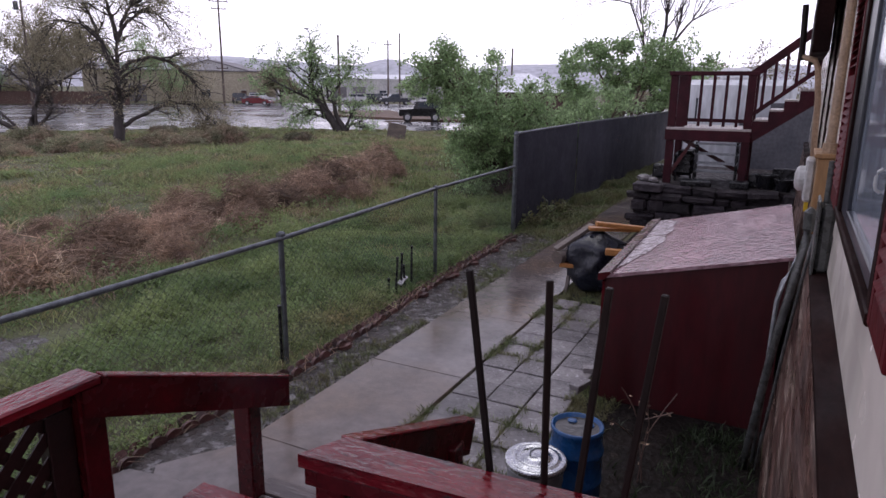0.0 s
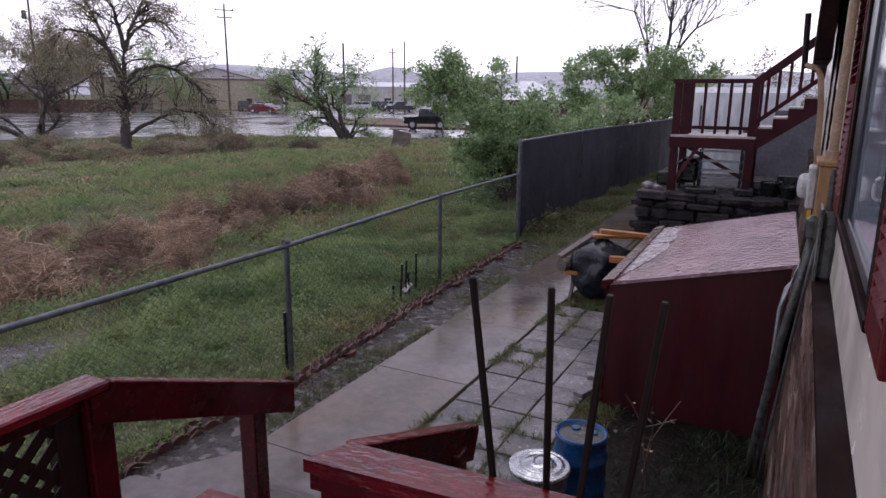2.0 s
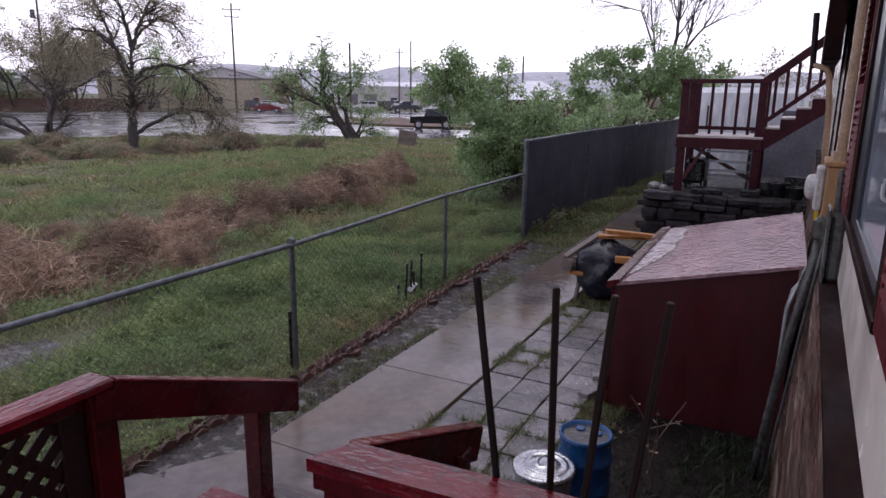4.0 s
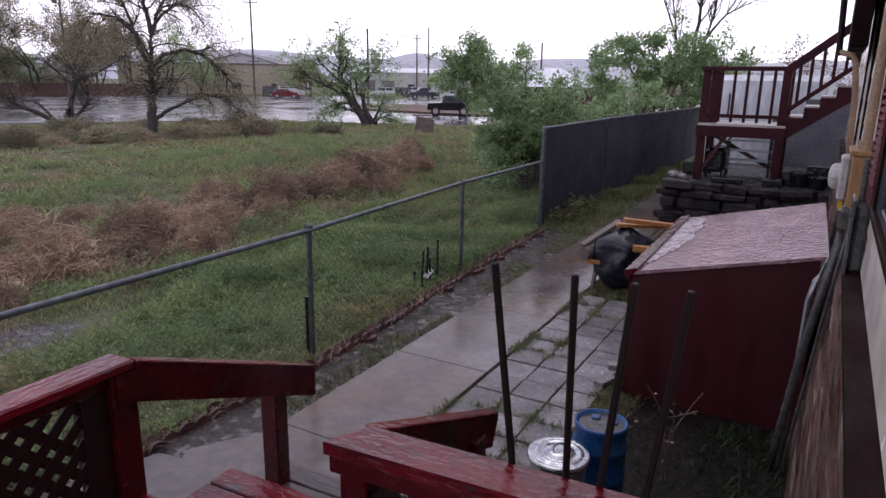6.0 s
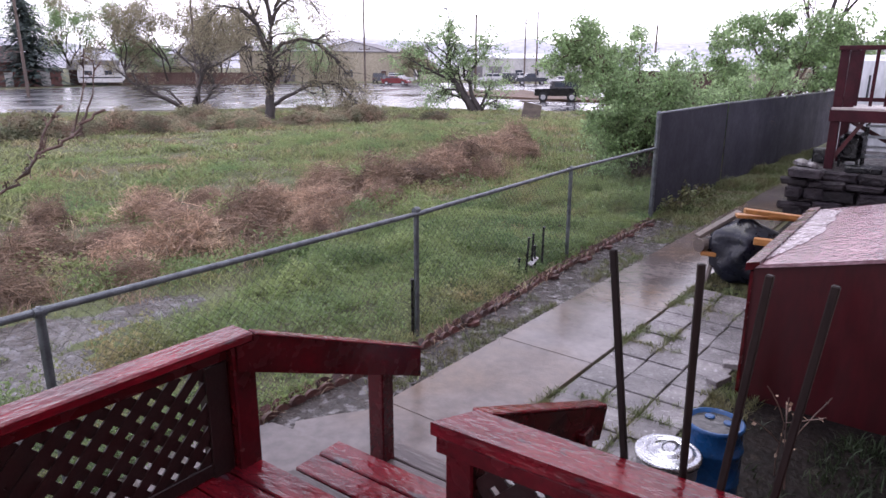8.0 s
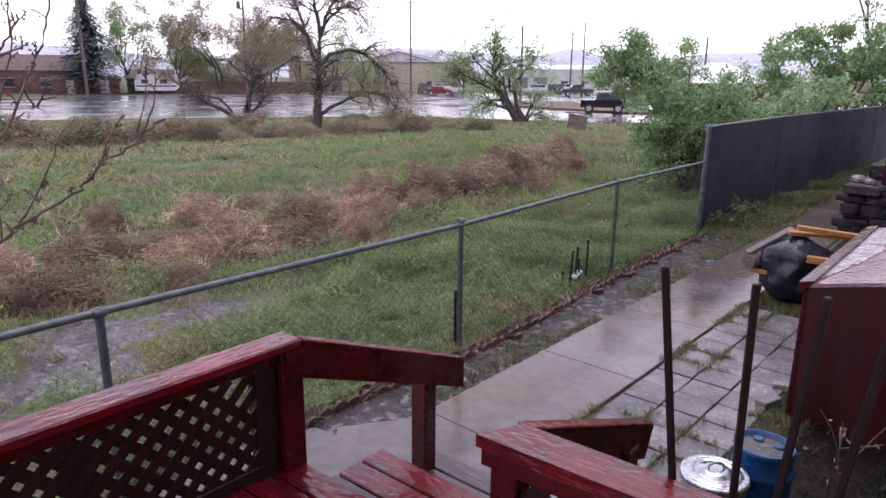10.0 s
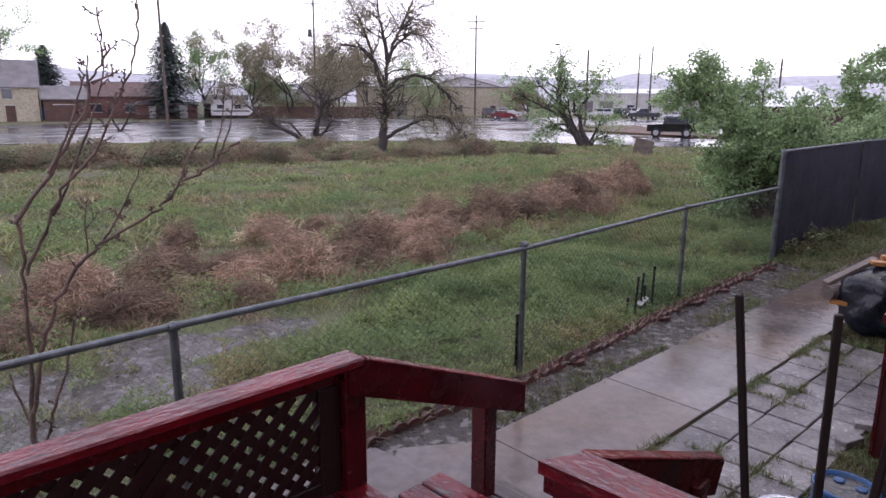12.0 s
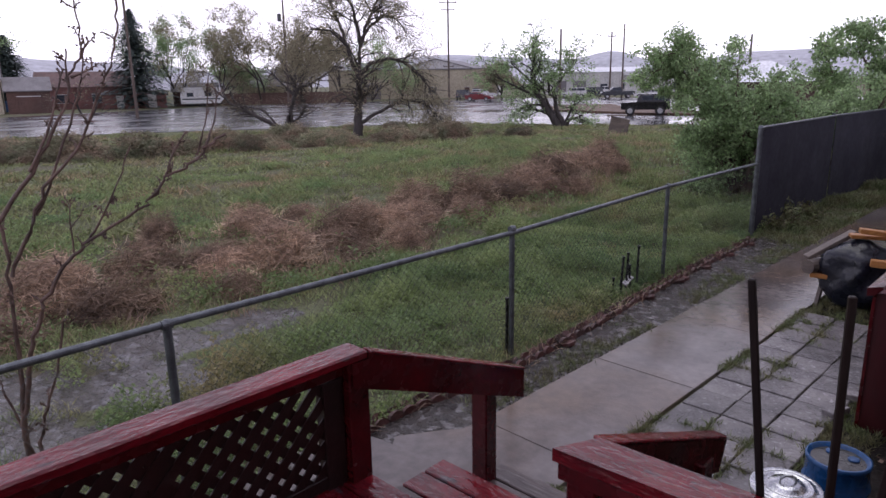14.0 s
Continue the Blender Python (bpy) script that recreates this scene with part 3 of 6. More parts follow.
for a, b, c, d in ((3.0, 3.3, 1.87, 2.95), (1.86, 3.0, 1.87, 1.92)):
    part("window_sash", Geo().box(0.212, 0.236, a, b, c, d, 0.004), SASH_GREY, window_1, "dark inner sash", m=HOUSE)
part("pane", Geo().box(0.226, 0.234, 1.86, 3.0, 1.92, 2.95), WINDOW_PANE, window_1, m=HOUSE)
part("latch", Geo().tube([(0.224, 2.17, 2.1), (0.213, 2.17, 2.108), (0.21, 2.17, 2.12), (0.21, 2.17, 2.145), (0.213, 2.17, 2.157), (0.224, 2.17, 2.165)], 0.005, 10), LIGHT_BOX, window_1, "white pull handle", m=HOUSE)


def shutter(v0, v1, z0, z1):
    ob = thing("window_shutter", tuple(HOUSE @ Vector((0.2, v0, z0))), "red louvred window shutter on the house wall", "shutter", "red window shutters")
    for a, b, c, d in ((v0, v0 + 0.05, z0, z1), (v1 - 0.05, v1, z0, z1), (v0 + 0.05, v1 - 0.05, z0, z0 + 0.09), (v0 + 0.05, v1 - 0.05, z1 - 0.08, z1), (v0 + 0.05, v1 - 0.05, (z0 + z1) / 2 - 0.04, (z0 + z1) / 2 + 0.04)):
        part("frame", Geo().box(0.198, 0.234, a, b, c, d, 0.004), SHUTTER, ob, m=HOUSE)
    z = z0 + 0.11
    while z < z1 - 0.1:
        if abs(z - (z0 + z1) / 2) > 0.05:
            part("slat", Geo().prism([(0.192, z), (0.198, z), (0.228, z + 0.03), (0.222, z + 0.03)], v0 + 0.05, v1 - 0.05, axis=1), SHUTTER, ob, m=HOUSE)
        z += 0.036
    return ob


shutter(3.46, 4.02, 1.83, 2.98)
shutter(1.43, 1.77, 1.845, 2.98)

# ---- pipes and electrics on the wall ----
down = thing("vent_pipe", tuple(HOUSE @ Vector((0.2, 4.8, 2.0))), "cream-painted vertical pipe on the house wall", "pipe")
part("pipe", Geo().tube([(0.2, 4.8, 2.0), (0.205, 4.85, 3.25)], 0.028, 12), PIPE_CREAM, down, m=HOUSE)
part("collar", Geo().tube([(0.2, 4.8, 2.0), (0.2, 4.8, 2.06)], 0.044, 12), PIPE_CREAM, down, m=HOUSE)
board = thing("meter_board", tuple(HOUSE @ Vector((0.2, 4.9, 1.6))), "yellowed plywood board carrying the electric meter", "board")
part("panel", Geo().box(0.14, 0.235, 4.7, 5.15, 1.5, 1.97, 0.006), PLY_ORANGE, board, m=HOUSE)
part("top_cleat", Geo().box(0.12, 0.236, 4.68, 5.17, 1.972, 2.0, 0.004), PLY_ORANGE, board, m=HOUSE)
meter = thing("electric_meter", tuple(HOUSE @ Vector((0.1, 5.2, 1.7))), "pale grey round electric meter with a glass dome", "meter")
part("meter_box", Geo().box(0.085, 0.139, 4.95, 5.2, 1.66, 1.94, 0.012), LIGHT_BOX, meter, m=HOUSE)
part("dome", Geo().lathe([(0.085, 0), (0.085, 0.03), (0.07, 0.05), (0.03, 0.06)], 20, pose(0.085, 5.08, 1.8, 0, -90, 0)), LIGHT_BOX, meter, m=HOUSE)
part("tag", Geo().box(0.1, 0.125, 4.94, 4.949, 1.6, 1.66), YELLOW, meter, "yellow seal tag", m=HOUSE)
ebox = thing("electrical_box", tuple(HOUSE @ Vector((0.18, 4.0, 1.5))), "grey metal electrical box with rounded edges", "electrical box")
part("box_body", Geo().box(0.165, 0.235, 3.9, 4.14, 1.44, 1.8, 0.02), PIPE_GREY, ebox, m=HOUSE)
part("box_lid", Geo().box(0.15, 0.164, 3.88, 4.16, 1.42, 1.82, 0.006), PIPE_GREY, ebox, m=HOUSE)
part("conduit_stub", Geo().tube([(0.19, 4.0, 1.8), (0.19, 4.0, 2.02)], 0.02, 10), PIPE_GREY, ebox, m=HOUSE)
fitting = thing("conduit_fitting", tuple(HOUSE @ Vector((0.13, 4.4, 1.6))), "dark grey conduit fitting below the meter", "conduit")
part("body", Geo().box(0.1, 0.17, 4.34, 4.46, 1.56, 1.71, 0.028), PIPE_GREY, fitting, m=HOUSE)
for pts, r, mm, lab in (([(0.134, 4.4, 1.6), (0.123, 4.36, 1.5), (0.08, 4.3, 1.2), (0.029, 4.3, 0.84), (-0.02, 4.3, 0.35), (-0.06, 4.3, -0.05)], 0.025, PIPE_GREY, "thick grey conduit running down to the ground"),
                        ([(0.13, 4.42, 1.5), (0.086, 4.4, 1.354), (0.04, 4.4, 1.25), (0.018, 4.4, 1.12), (0.012, 4.4, 0.72), (0.0, 4.4, 0.0)], 0.015, GALV, "thin bent metal conduit beside the thick one"),
                        ([(0.155, 4.1, 1.6), (0.138, 4.1, 1.45), (0.102, 4.1, 1.097), (0.062, 4.1, 0.65), (0.037, 4.1, 0.38), (0.02, 4.1, 0.1)], 0.01, PIPE_GREY, "thin grey cable conduit along the wall")):
    solid("conduit", Geo().tube(pts, r, 10), mm, lab, "conduit", "conduits on the wall", smooth=True, m=HOUSE)
gut = thing("rain_spout", tuple(HOUSE @ Vector((0.05, 6.5, 2.5))), "cream and dark downspout with an elbow at the eave", "downspout")
part("spout_pipe", Geo().tube([(0.17, 6.5, 1.5), (0.13, 6.5, 2.3), (0.1, 6.5, 2.55), (0.07, 6.5, 2.62), (-0.03, 6.5, 2.65)], 0.025, 10), PIPE_CREAM, gut, smooth=True, m=HOUSE)
part("spout_riser", Geo().tube([(-0.03, 6.5, 2.62), (-0.05, 6.5, 3.06)], 0.024, 8), BROWN_WOOD, gut, m=HOUSE)
part("fascia", Geo().box(0.03, 0.16, 6.3, 9.5, 2.68, 3.25, 0.01), TRIM_BROWN, house, "dark eave fascia", m=HOUSE)

# ---- shed ----
SHED = pose(0.02, 5.5, 0, 0, 0, -1.6)
shed = thing("storage_shed", (0.6, 6.6, 0), "low dark red plywood storage shed with a wet lean-to roof", "shed")
part("wall_panel", Geo().prism([(0.0, 0.0), (1.2, 0.0), (1.2, 1.27), (0.0, 0.99)], 0.0, 0.02, axis=1), RED_DARK, shed, m=SHED)
part("wall_panel", Geo().box(0.0, 0.02, 0.021, 2.28, 0, 0.98), RED_DARK, shed, m=SHED)
part("wall_panel", Geo().box(1.18, 1.2, 0.021, 2.28, 0, 1.25), RED_DARK, shed, m=SHED)
part("wall_panel", Geo().prism([(0.021, 0.0), (1.179, 0.0), (1.179, 1.26), (0.021, 0.99)], 2.26, 2.28, axis=1), RED_DARK, shed, m=SHED)
part("roof", Geo().prism([(-0.005, 0.995), (1.24, 1.285), (1.24, 1.31), (-0.005, 1.02)], -0.03, 2.33, axis=1), ROOF_WET, shed, "wet painted plywood roof sheet, sky sheen put into its pale colour", m=SHED)
patch = Geo()
for k in range(25):
    v = 0.15 + 2.15 * k / 24
    w = 0.045 + 0.2 * min(1.0, (v - 0.1) / 0.8) * min(1.0, (2.36 - v) / 0.25) + 0.03 * noise.noise(Vector((v * 4, 1, 2)))
    patch.v += [(x, v, 1.0245 + 0.2329 * (x + 0.005)) for x in (0.042, max(0.05, w))]
patch.f = [(2 * k, 2 * k + 1, 2 * k + 3, 2 * k + 2) for k in range(24)]
part("bare_patch", patch, ROOF_BARE, shed, "pale patch where the roof paint has peeled off", m=SHED)
part("eave_board", Geo().prism([(-0.05, 0.975), (-0.005, 0.985), (0.04, 1.035), (0.04, 1.055), (-0.05, 1.03)], -0.04, 2.34, axis=1), RED, shed, m=SHED)
part("corner_board", Geo().box(-0.02, 0.0, -0.012, 0.09, 0, 0.97), RED, shed, m=SHED)

# ---- raised terrace and far stair ----
TW = pose(0.15, 13.0, 0, 0, 0, -2.4)
def rough(g, amp):
    """Knocks the corners of a block about."""
    g.v = [(x + rng.uniform(-amp, amp), y + rng.uniform(-amp, amp) * 0.8, z + rng.uniform(-amp, amp)) for x, y, z in g.v]
    return g


terrace = thing("stone_terrace", (0.2, 13, 0), "dark wet stacked-stone terrace wall", "terrace", kind="structure")
part("fill", Geo().box(-1.0, 1.6, -0.42, 3.2, -0.1, 0.72), STONE, terrace, m=TW)
part("soil_top", Geo().box(-1.0, 1.6, -0.4, 3.2, 0.721, 0.76), DARK_SOIL, terrace, "dark wet soil on the terrace", m=TW)
zz = -0.02
for r, hh in enumerate((0.19, 0.14, 0.2, 0.12, 0.16)):
    x = -1.04 - (r % 2) * 0.07
    while x < 1.55:
        w = rng.uniform(0.18, 0.55)
        g = Geo().box(x, x + w - 0.004, -0.5 - rng.uniform(0, 0.13), -0.41, zz, zz + hh - rng.uniform(0.0, 0.03), 0.03, pose(0, 0, 0, 0, rng.uniform(-2.5, 2.5), rng.uniform(-3, 3)))
        part("stone", rough(g, 0.02), STONE, terrace, m=TW)
        x += w
    zz += hh

twr = thing("wooden_stair_landing", (0.2, 13, 0.8), "dark red wooden stair landing with a railing on posts", "stairs")
for x in (-0.6, 0.62):
    for v in (0.0, 1.1):
        part("landing_post", Geo().box(x - 0.015, x + 0.115, v, v + 0.1, 0.74, 2.66, 0.006), TOWER_RED, twr, m=TW)
part("landing_deck", Geo().box(-0.62, 0.74, -0.03, 1.25, 1.7, 1.74, 0.005), PALE_TREAD, twr, "pale wet landing boards", m=TW)
part("landing_rim", Geo().box(-0.62, 0.74, -0.05, -0.01, 1.52, 1.7, 0.004), TOWER_RED, twr, m=TW)
part("landing_rim", Geo().box(-0.64, -0.6, -0.01, 1.25, 1.52, 1.7, 0.004), TOWER_RED, twr, m=TW)
part("top_rail", Geo().box(-0.64, 0.76, -0.03, 0.09, 2.61, 2.68, 0.006), TOWER_RED, twr, m=TW)
part("top_rail", Geo().box(-0.64, -0.55, 0.071, 1.25, 2.62, 2.66, 0.006), TOWER_RED, twr, m=TW)
part("bottom_rail", Geo().box(-0.5, 0.62, 0.01, 0.05, 1.84, 1.9, 0.004), TOWER_RED, twr, m=TW)
for i in range(5):
    x = -0.33 + i * 0.2
    part("baluster", Geo().box(x, x + 0.048, -0.02, 0.009, 1.77, 2.61, 0.003), TOWER_RED, twr, m=TW)
part("corner_panel", Geo().box(-0.48, -0.33, 0.012, 0.035, 1.745, 2.6, 0.003), TOWER_RED, twr, m=TW)
for i in range(5):
    part("baluster", Geo().box(-0.615, -0.58, 0.2 + i * 0.18, 0.235 + i * 0.18, 1.76, 2.63, 0.003), TOWER_RED, twr, m=TW)
for i in range(5):
    x, z = 0.76 + i * 0.21, 1.74 + (i + 1) * 0.165
    part("stair_tread", Geo().box(x, x + 0.24, 0.05, 1.1, z - 0.03, z, 0.004), PALE_TREAD, twr, "pale wet tread", m=TW)
    part("stair_riser", Geo().box(x, x + 0.02, 0.06, 1.1, z - 0.165, z - 0.031, 0.002), PALE_TREAD, twr, m=TW)
part("stair_stringer", Geo().prism([(0.72, 1.5), (0.72, 1.74), (0.76, 1.905)] + [p for i in range(5) for p in ((0.76 + i * 0.21, 1.71 + (i + 1) * 0.165), (0.97 + i * 0.21, 1.71 + (i + 1) * 0.165))] + [(1.81, 2.3)], 0.0, 0.045, axis=1), TOWER_RED, twr, m=TW)
part("stair_rail", Geo().beam((0.68, 0.0, 2.63), (1.75, 0.0, 3.5), 0.045, 0.13, 0.004), TOWER_RED, twr, m=TW)
part("stair_rail", Geo().beam((0.72, 0.0, 1.98), (1.75, 0.0, 2.82), 0.045, 0.07, 0.004), TOWER_RED, twr, m=TW)
for i in range(6):
    x = 0.82 + i * 0.155
    part("baluster", Geo().box(x, x + 0.048, -0.015, 0.02, 2.06 + i * 0.128, 2.72 + i * 0.126, 0.003), TOWER_RED, twr, m=TW)

solid("back_wall", Geo().prism([(0.62, -0.1), (2.9, -0.1), (2.9, 2.12), (1.2, 2.12), (1.2, 1.72), (0.62, 1.72)], 16.55, 16.7, axis=1), GREY_WALL, "dim grey low outbuilding wall behind the terrace", "wall", kind="structure")

# ---- grass and field plants ----
def raw(name, V, F, material, parent=None, label=""):
    """A mesh from arrays: vertices and triangles."""
    me = bpy.data.meshes.new(name)
    me.vertices.add(len(V))
    me.vertices.foreach_set("co", np.asarray(V, dtype=np.float32).ravel())
    n = len(F)
    me.loops.add(n * 3)
    me.loops.foreach_set("vertex_index", np.asarray(F, dtype=np.int32).ravel())
    me.polygons.add(n)
    me.polygons.foreach_set("loop_start", np.arange(0, n * 3, 3, dtype=np.int32))
    me.update(calc_edges=True)
    me.materials.append(material)
    ob = new(name, me)
    if parent is not None:
        ob.parent = parent
        if parent.parent is None:
            ob.matrix_parent_inverse = parent.matrix_basis.inverted()
    if label:
        ob["label"] = label
    return ob


def blades(P, h, w, lean, seed):
    """Bent grass blades at the places P: arrays of vertices and triangles."""
    r = np.random.default_rng(seed)
    n = len(P)
    a, b = r.uniform(0, 2 * np.pi, n), r.uniform(0, 2 * np.pi, n)
    side = np.stack([np.cos(a), np.sin(a), np.zeros(n)], 1) * (w * r.uniform(0.6, 1.3, n))[:, None]
    d = np.stack([np.cos(b), np.sin(b), np.zeros(n)], 1) * (h * lean * r.uniform(0.2, 1.2, n))[:, None]
    hh = h * r.uniform(0.5, 1.25, n)
    up = np.stack([np.zeros(n), np.zeros(n), hh], 1)
    V = np.stack([P - side, P + side, P + d * 0.4 + up * 0.6 + side * 0.7, P + d * 0.4 + up * 0.6 - side * 0.7, P + d + up * 0.95], 1).reshape(-1, 3)
    i = np.arange(n)[:, None] * 5
    F = np.concatenate([i + [0, 1, 2], i + [0, 2, 3], i + [3, 2, 4]], 1).reshape(-1, 3)
    return V, F


def field_noise(x, y, s, o):
    return noise.noise(Vector((x * s + o, y * s - o, 0.3)))


def in_puddle(x, y):
    return any(((x - cx) / rx) ** 2 + ((y - cy) / ry) ** 2 < 0.8 + 1.1 * noise.noise(Vector((x * 2.5, y * 2.5, 5))) for cx, cy, rx, ry in PUDDLES)


PUDDLES = [(-5.3, 2.9, 0.5, 0.55), (-4.6, 2.5, 0.45, 0.6), (-5.0, 1.8, 0.6, 0.4), (-4.2, 1.5, 0.4, 0.5), (-5.2, 4.0, 0.4, 0.5), (-4.9, 0.7, 0.6, 0.5), (-4.1, 0.3, 0.5, 0.6), (-5.6, 0.0, 0.5, 0.5), (-4.1, 2.6, 0.25, 0.35)]


def tall(P, per, s, o, lo=0.45):
    """Height factors that make the grass rise in tufts."""
    return np.repeat([lo + 1.9 * max(0.0, field_noise(x, y, s, o) + 0.28) for x, y, z in P], per)


def scatter(n, x0, x1, y0, y1, seed, keep):
    r = random.Random(seed)
    out = []
    while len(out) < n:
        x, y = r.uniform(x0, x1), r.uniform(y0, y1)
        if keep(x, y, r.random()):
            out.append((x, y, ground_z(x, y) - 0.01))
    return np.array(out)


def lot_edge(x, y):
    return x < -0.55 * y - 62 + 0 or y > 41 + 0.27 * (x + 30) or x < -36 - 0.55 * (38 - y)


def clumps(P, per, spread, seed):
    r = np.random.default_rng(seed)
    Q = np.repeat(P, per, axis=0)
    Q[:, :2] += r.normal(0, spread, (len(Q), 2))
    return Q


def lush(x, y, u):
    return u < 0.7 + 0.9 * (field_noise(x, y, 0.55, 3) + 0.25) and not in_puddle(x, y)


near = scatter(9000, -6.2, -2.5, -1.5, 14, 11, lush)
V, F = blades(clumps(near, 10, 0.05, 1), 0.075 * tall(near, 10, 2.4, 6, 0.25), 0.0045, 1.2, 2)
tagged(raw("grass", V, F, NEAR_GRASS), "short wet green grass behind the chain-link fence", "grass", kind="stuff")


def weed_leaves(C, per, rad, hgt, size, seed):
    """Small leaves on low domed clumps at the places C: arrays of vertices and triangles."""
    r = np.random.default_rng(seed)
    n = len(C)
    R, H = rad * r.uniform(0.6, 1.5, n), hgt * r.uniform(0.4, 1.5, n) * tall(C, 1, 1.7, 6, 0.25)
    Q = np.repeat(C, per, axis=0)
    R, H = np.repeat(R, per), np.repeat(H, per)
    m = len(Q)
    a, q = r.uniform(0, 2 * np.pi, m), np.sqrt(r.uniform(0, 1, m))
    Q[:, 0] += R * q * np.cos(a)
    Q[:, 1] += R * q * np.sin(a)
    Q[:, 2] += 0.015 + H * (1 - 0.75 * q ** 2) * r.uniform(0.25, 1, m) ** 0.5
    u = np.stack([np.cos(a), np.sin(a), r.normal(0.35, 0.5, m)], 1) + r.normal(0, 0.6, (m, 3))
    u /= np.linalg.norm(u, axis=1)[:, None]
    w = np.cross(u, r.normal(0, 1, (m, 3)) + [0, 0, 1.2])
    w /= np.linalg.norm(w, axis=1)[:, None] + 1e-6
    z = (size * r.uniform(0.5, 1.5, m))[:, None]
    V = np.stack([Q, Q + u * z * 0.5 + w * z * 0.3, Q + u * z, Q + u * z * 0.5 - w * z * 0.3], 1).reshape(-1, 3)
    i = np.arange(m)[:, None] * 4
    return V, np.concatenate([i + [0, 1, 2], i + [0, 2, 3]], 1).reshape(-1, 3)


leafy = scatter(4200, -5.8, -2.6, 2.0, 14, 12, lambda x, y, u: lush(x, y, u) and (x > -4.4 or field_noise(x, y, 0.5, 9) > -0.1))
tagged(raw("leafy_weeds", *weed_leaves(leafy, 54, 0.1, 0.19, 0.03, 4), WEED_GREEN), "lush low green weeds along the fence", "weeds", kind="stuff")
mid = scatter(10000, -16, -5.5, -3, 26, 13, lambda x, y, u: u < 0.62 + 0.8 * (field_noise(x, y, 0.35, 3) + 0.2) and not in_puddle(x, y))
V, F = blades(clumps(mid, 8, 0.1, 5), 0.1 * tall(mid, 8, 1.3, 5, 0.2), 0.009, 1.4, 6)
tagged(raw("grass", V, F, GRASS), "patchy green and straw-coloured field grass", "grass", kind="stuff")
hum = scatter(5200, -18, -5.5, -3, 28, 18, lambda x, y, u: u < 0.25 + 2.2 * field_noise(x, y, 0.7, 7) and not in_puddle(x, y))
tagged(raw("field_weeds", *weed_leaves(hum, 30, 0.22, 0.2, 0.042, 19), WEED_GREEN), "low hummocks of green weeds out in the field", "weeds", kind="stuff")
far = scatter(17000, -50, -10, -8, 46, 14, lambda x, y, u: not lot_edge(x, y) and x < 9 - 0.35 * y and u < 0.7 + 0.9 * (field_noise(x, y, 0.2, 3) + 0.15))
V, F = blades(clumps(far, 8, 0.2, 7), 0.15 * tall(far, 8, 0.7, 8, 0.2), 0.026, 2.0, 8)
tagged(raw("grass", V, F, GRASS), "distant low field grass in patches", "grass", kind="stuff")
right = scatter(4200, -14, -1.5, 12, 46, 15, lambda x, y, u: not lot_edge(x, y) and x < -3.0)
verge = scatter(2600, -2.6, -1.3, 9.3, 24, 17, lambda x, y, u: x < -1.72 + 0.037 * (y - 10.5) and y > 10.9)
V, F = blades(clumps(verge, 10, 0.05, 19), 0.1 * tall(verge, 10, 1.2, 4), 0.007, 1.3, 20)
tagged(raw("verge_grass", V, F, JOINT_GRASS), "wet green grass between the dark fence and the path", "grass", kind="stuff")
V, F = blades(clumps(right, 8, 0.1, 9), 0.2, 0.012, 0.6, 10)
tagged(raw("grass", V, F, GRASS), "wet grass beside the tall dark fence", "grass", kind="stuff")

# grass in the paver joints, along the path and round the shed
edge = []
for k in range(5200):
    kind = rng.random()
    if kind < 0.3:
        q = PAVE_AXIS @ Vector((rng.choice((0, 0, 0, 1, 2, 3)) * 0.302 + rng.gauss(0, 0.018), rng.uniform(-0.2, 4.3), 0.01))
        if field_noise(q.x, q.y, 1.6, 4) < -0.02:
            continue
    elif kind < 0.45:
        q = PAVE_AXIS @ Vector((rng.uniform(0, 0.95), rng.randrange(14) * 0.302 + rng.gauss(0, 0.016), 0.01))
        if field_noise(q.x, q.y, 1.6, 4) < 0.05:
            continue
    elif kind < 0.7:
        q = PATH_AXIS @ Vector((-0.45 + rng.gauss(0, 0.03) - 0.3 * rng.random() ** 2, rng.uniform(-1.5, 9), 0.0))
        if field_noise(q.x, q.y, 0.9, 2) < -0.22 or q.y < 3.9:
            continue
    elif kind < 0.82:
        q = PAVE_AXIS @ Vector((rng.uniform(0.0, 0.9), rng.uniform(4.25, 5.6), 0.0))
    else:
        q = PAVE_AXIS @ Vector((rng.uniform(0.93, 1.2), rng.uniform(0.5, 4.2), 0.0))
    edge.append(tuple(q))
V, F = blades(clumps(np.array(edge), 8, 0.018, 21), 0.055, 0.0035, 1.1, 22)
tagged(raw("joint_grass", V, F, JOINT_GRASS), "small grass tufts growing in the paving joints", "grass", kind="stuff")
base = scatter(90, 0.25, 1.1, 2.4, 5.45, 16, lambda x, y, u: (x - 0.95) ** 2 * 6 + (y - 4.85) ** 2 * 3 < 0.55 + 0.3 * u or (u < 0.05 and y > 3.6))
V, F = blades(clumps(base, 8, 0.04, 23), 0.1, 0.005, 1.0, 24)
tagged(raw("yard_weeds", V, F, WEED_SHADED), "wet weeds between the shed and the porch, shade put into their green", "weeds", kind="stuff")
sheet("yard_soil", [(-0.22, 2.15), (1.1, 2.15), (1.4, 12.4), (-0.7, 12.4), (-0.85, 7.9), (-0.02, 7.8), (-0.12, 5.0)], 0.008, 0.04, YARD_SOIL, "dark wet yard soil beside the pavers, deepened by shade in its colour", "ground")


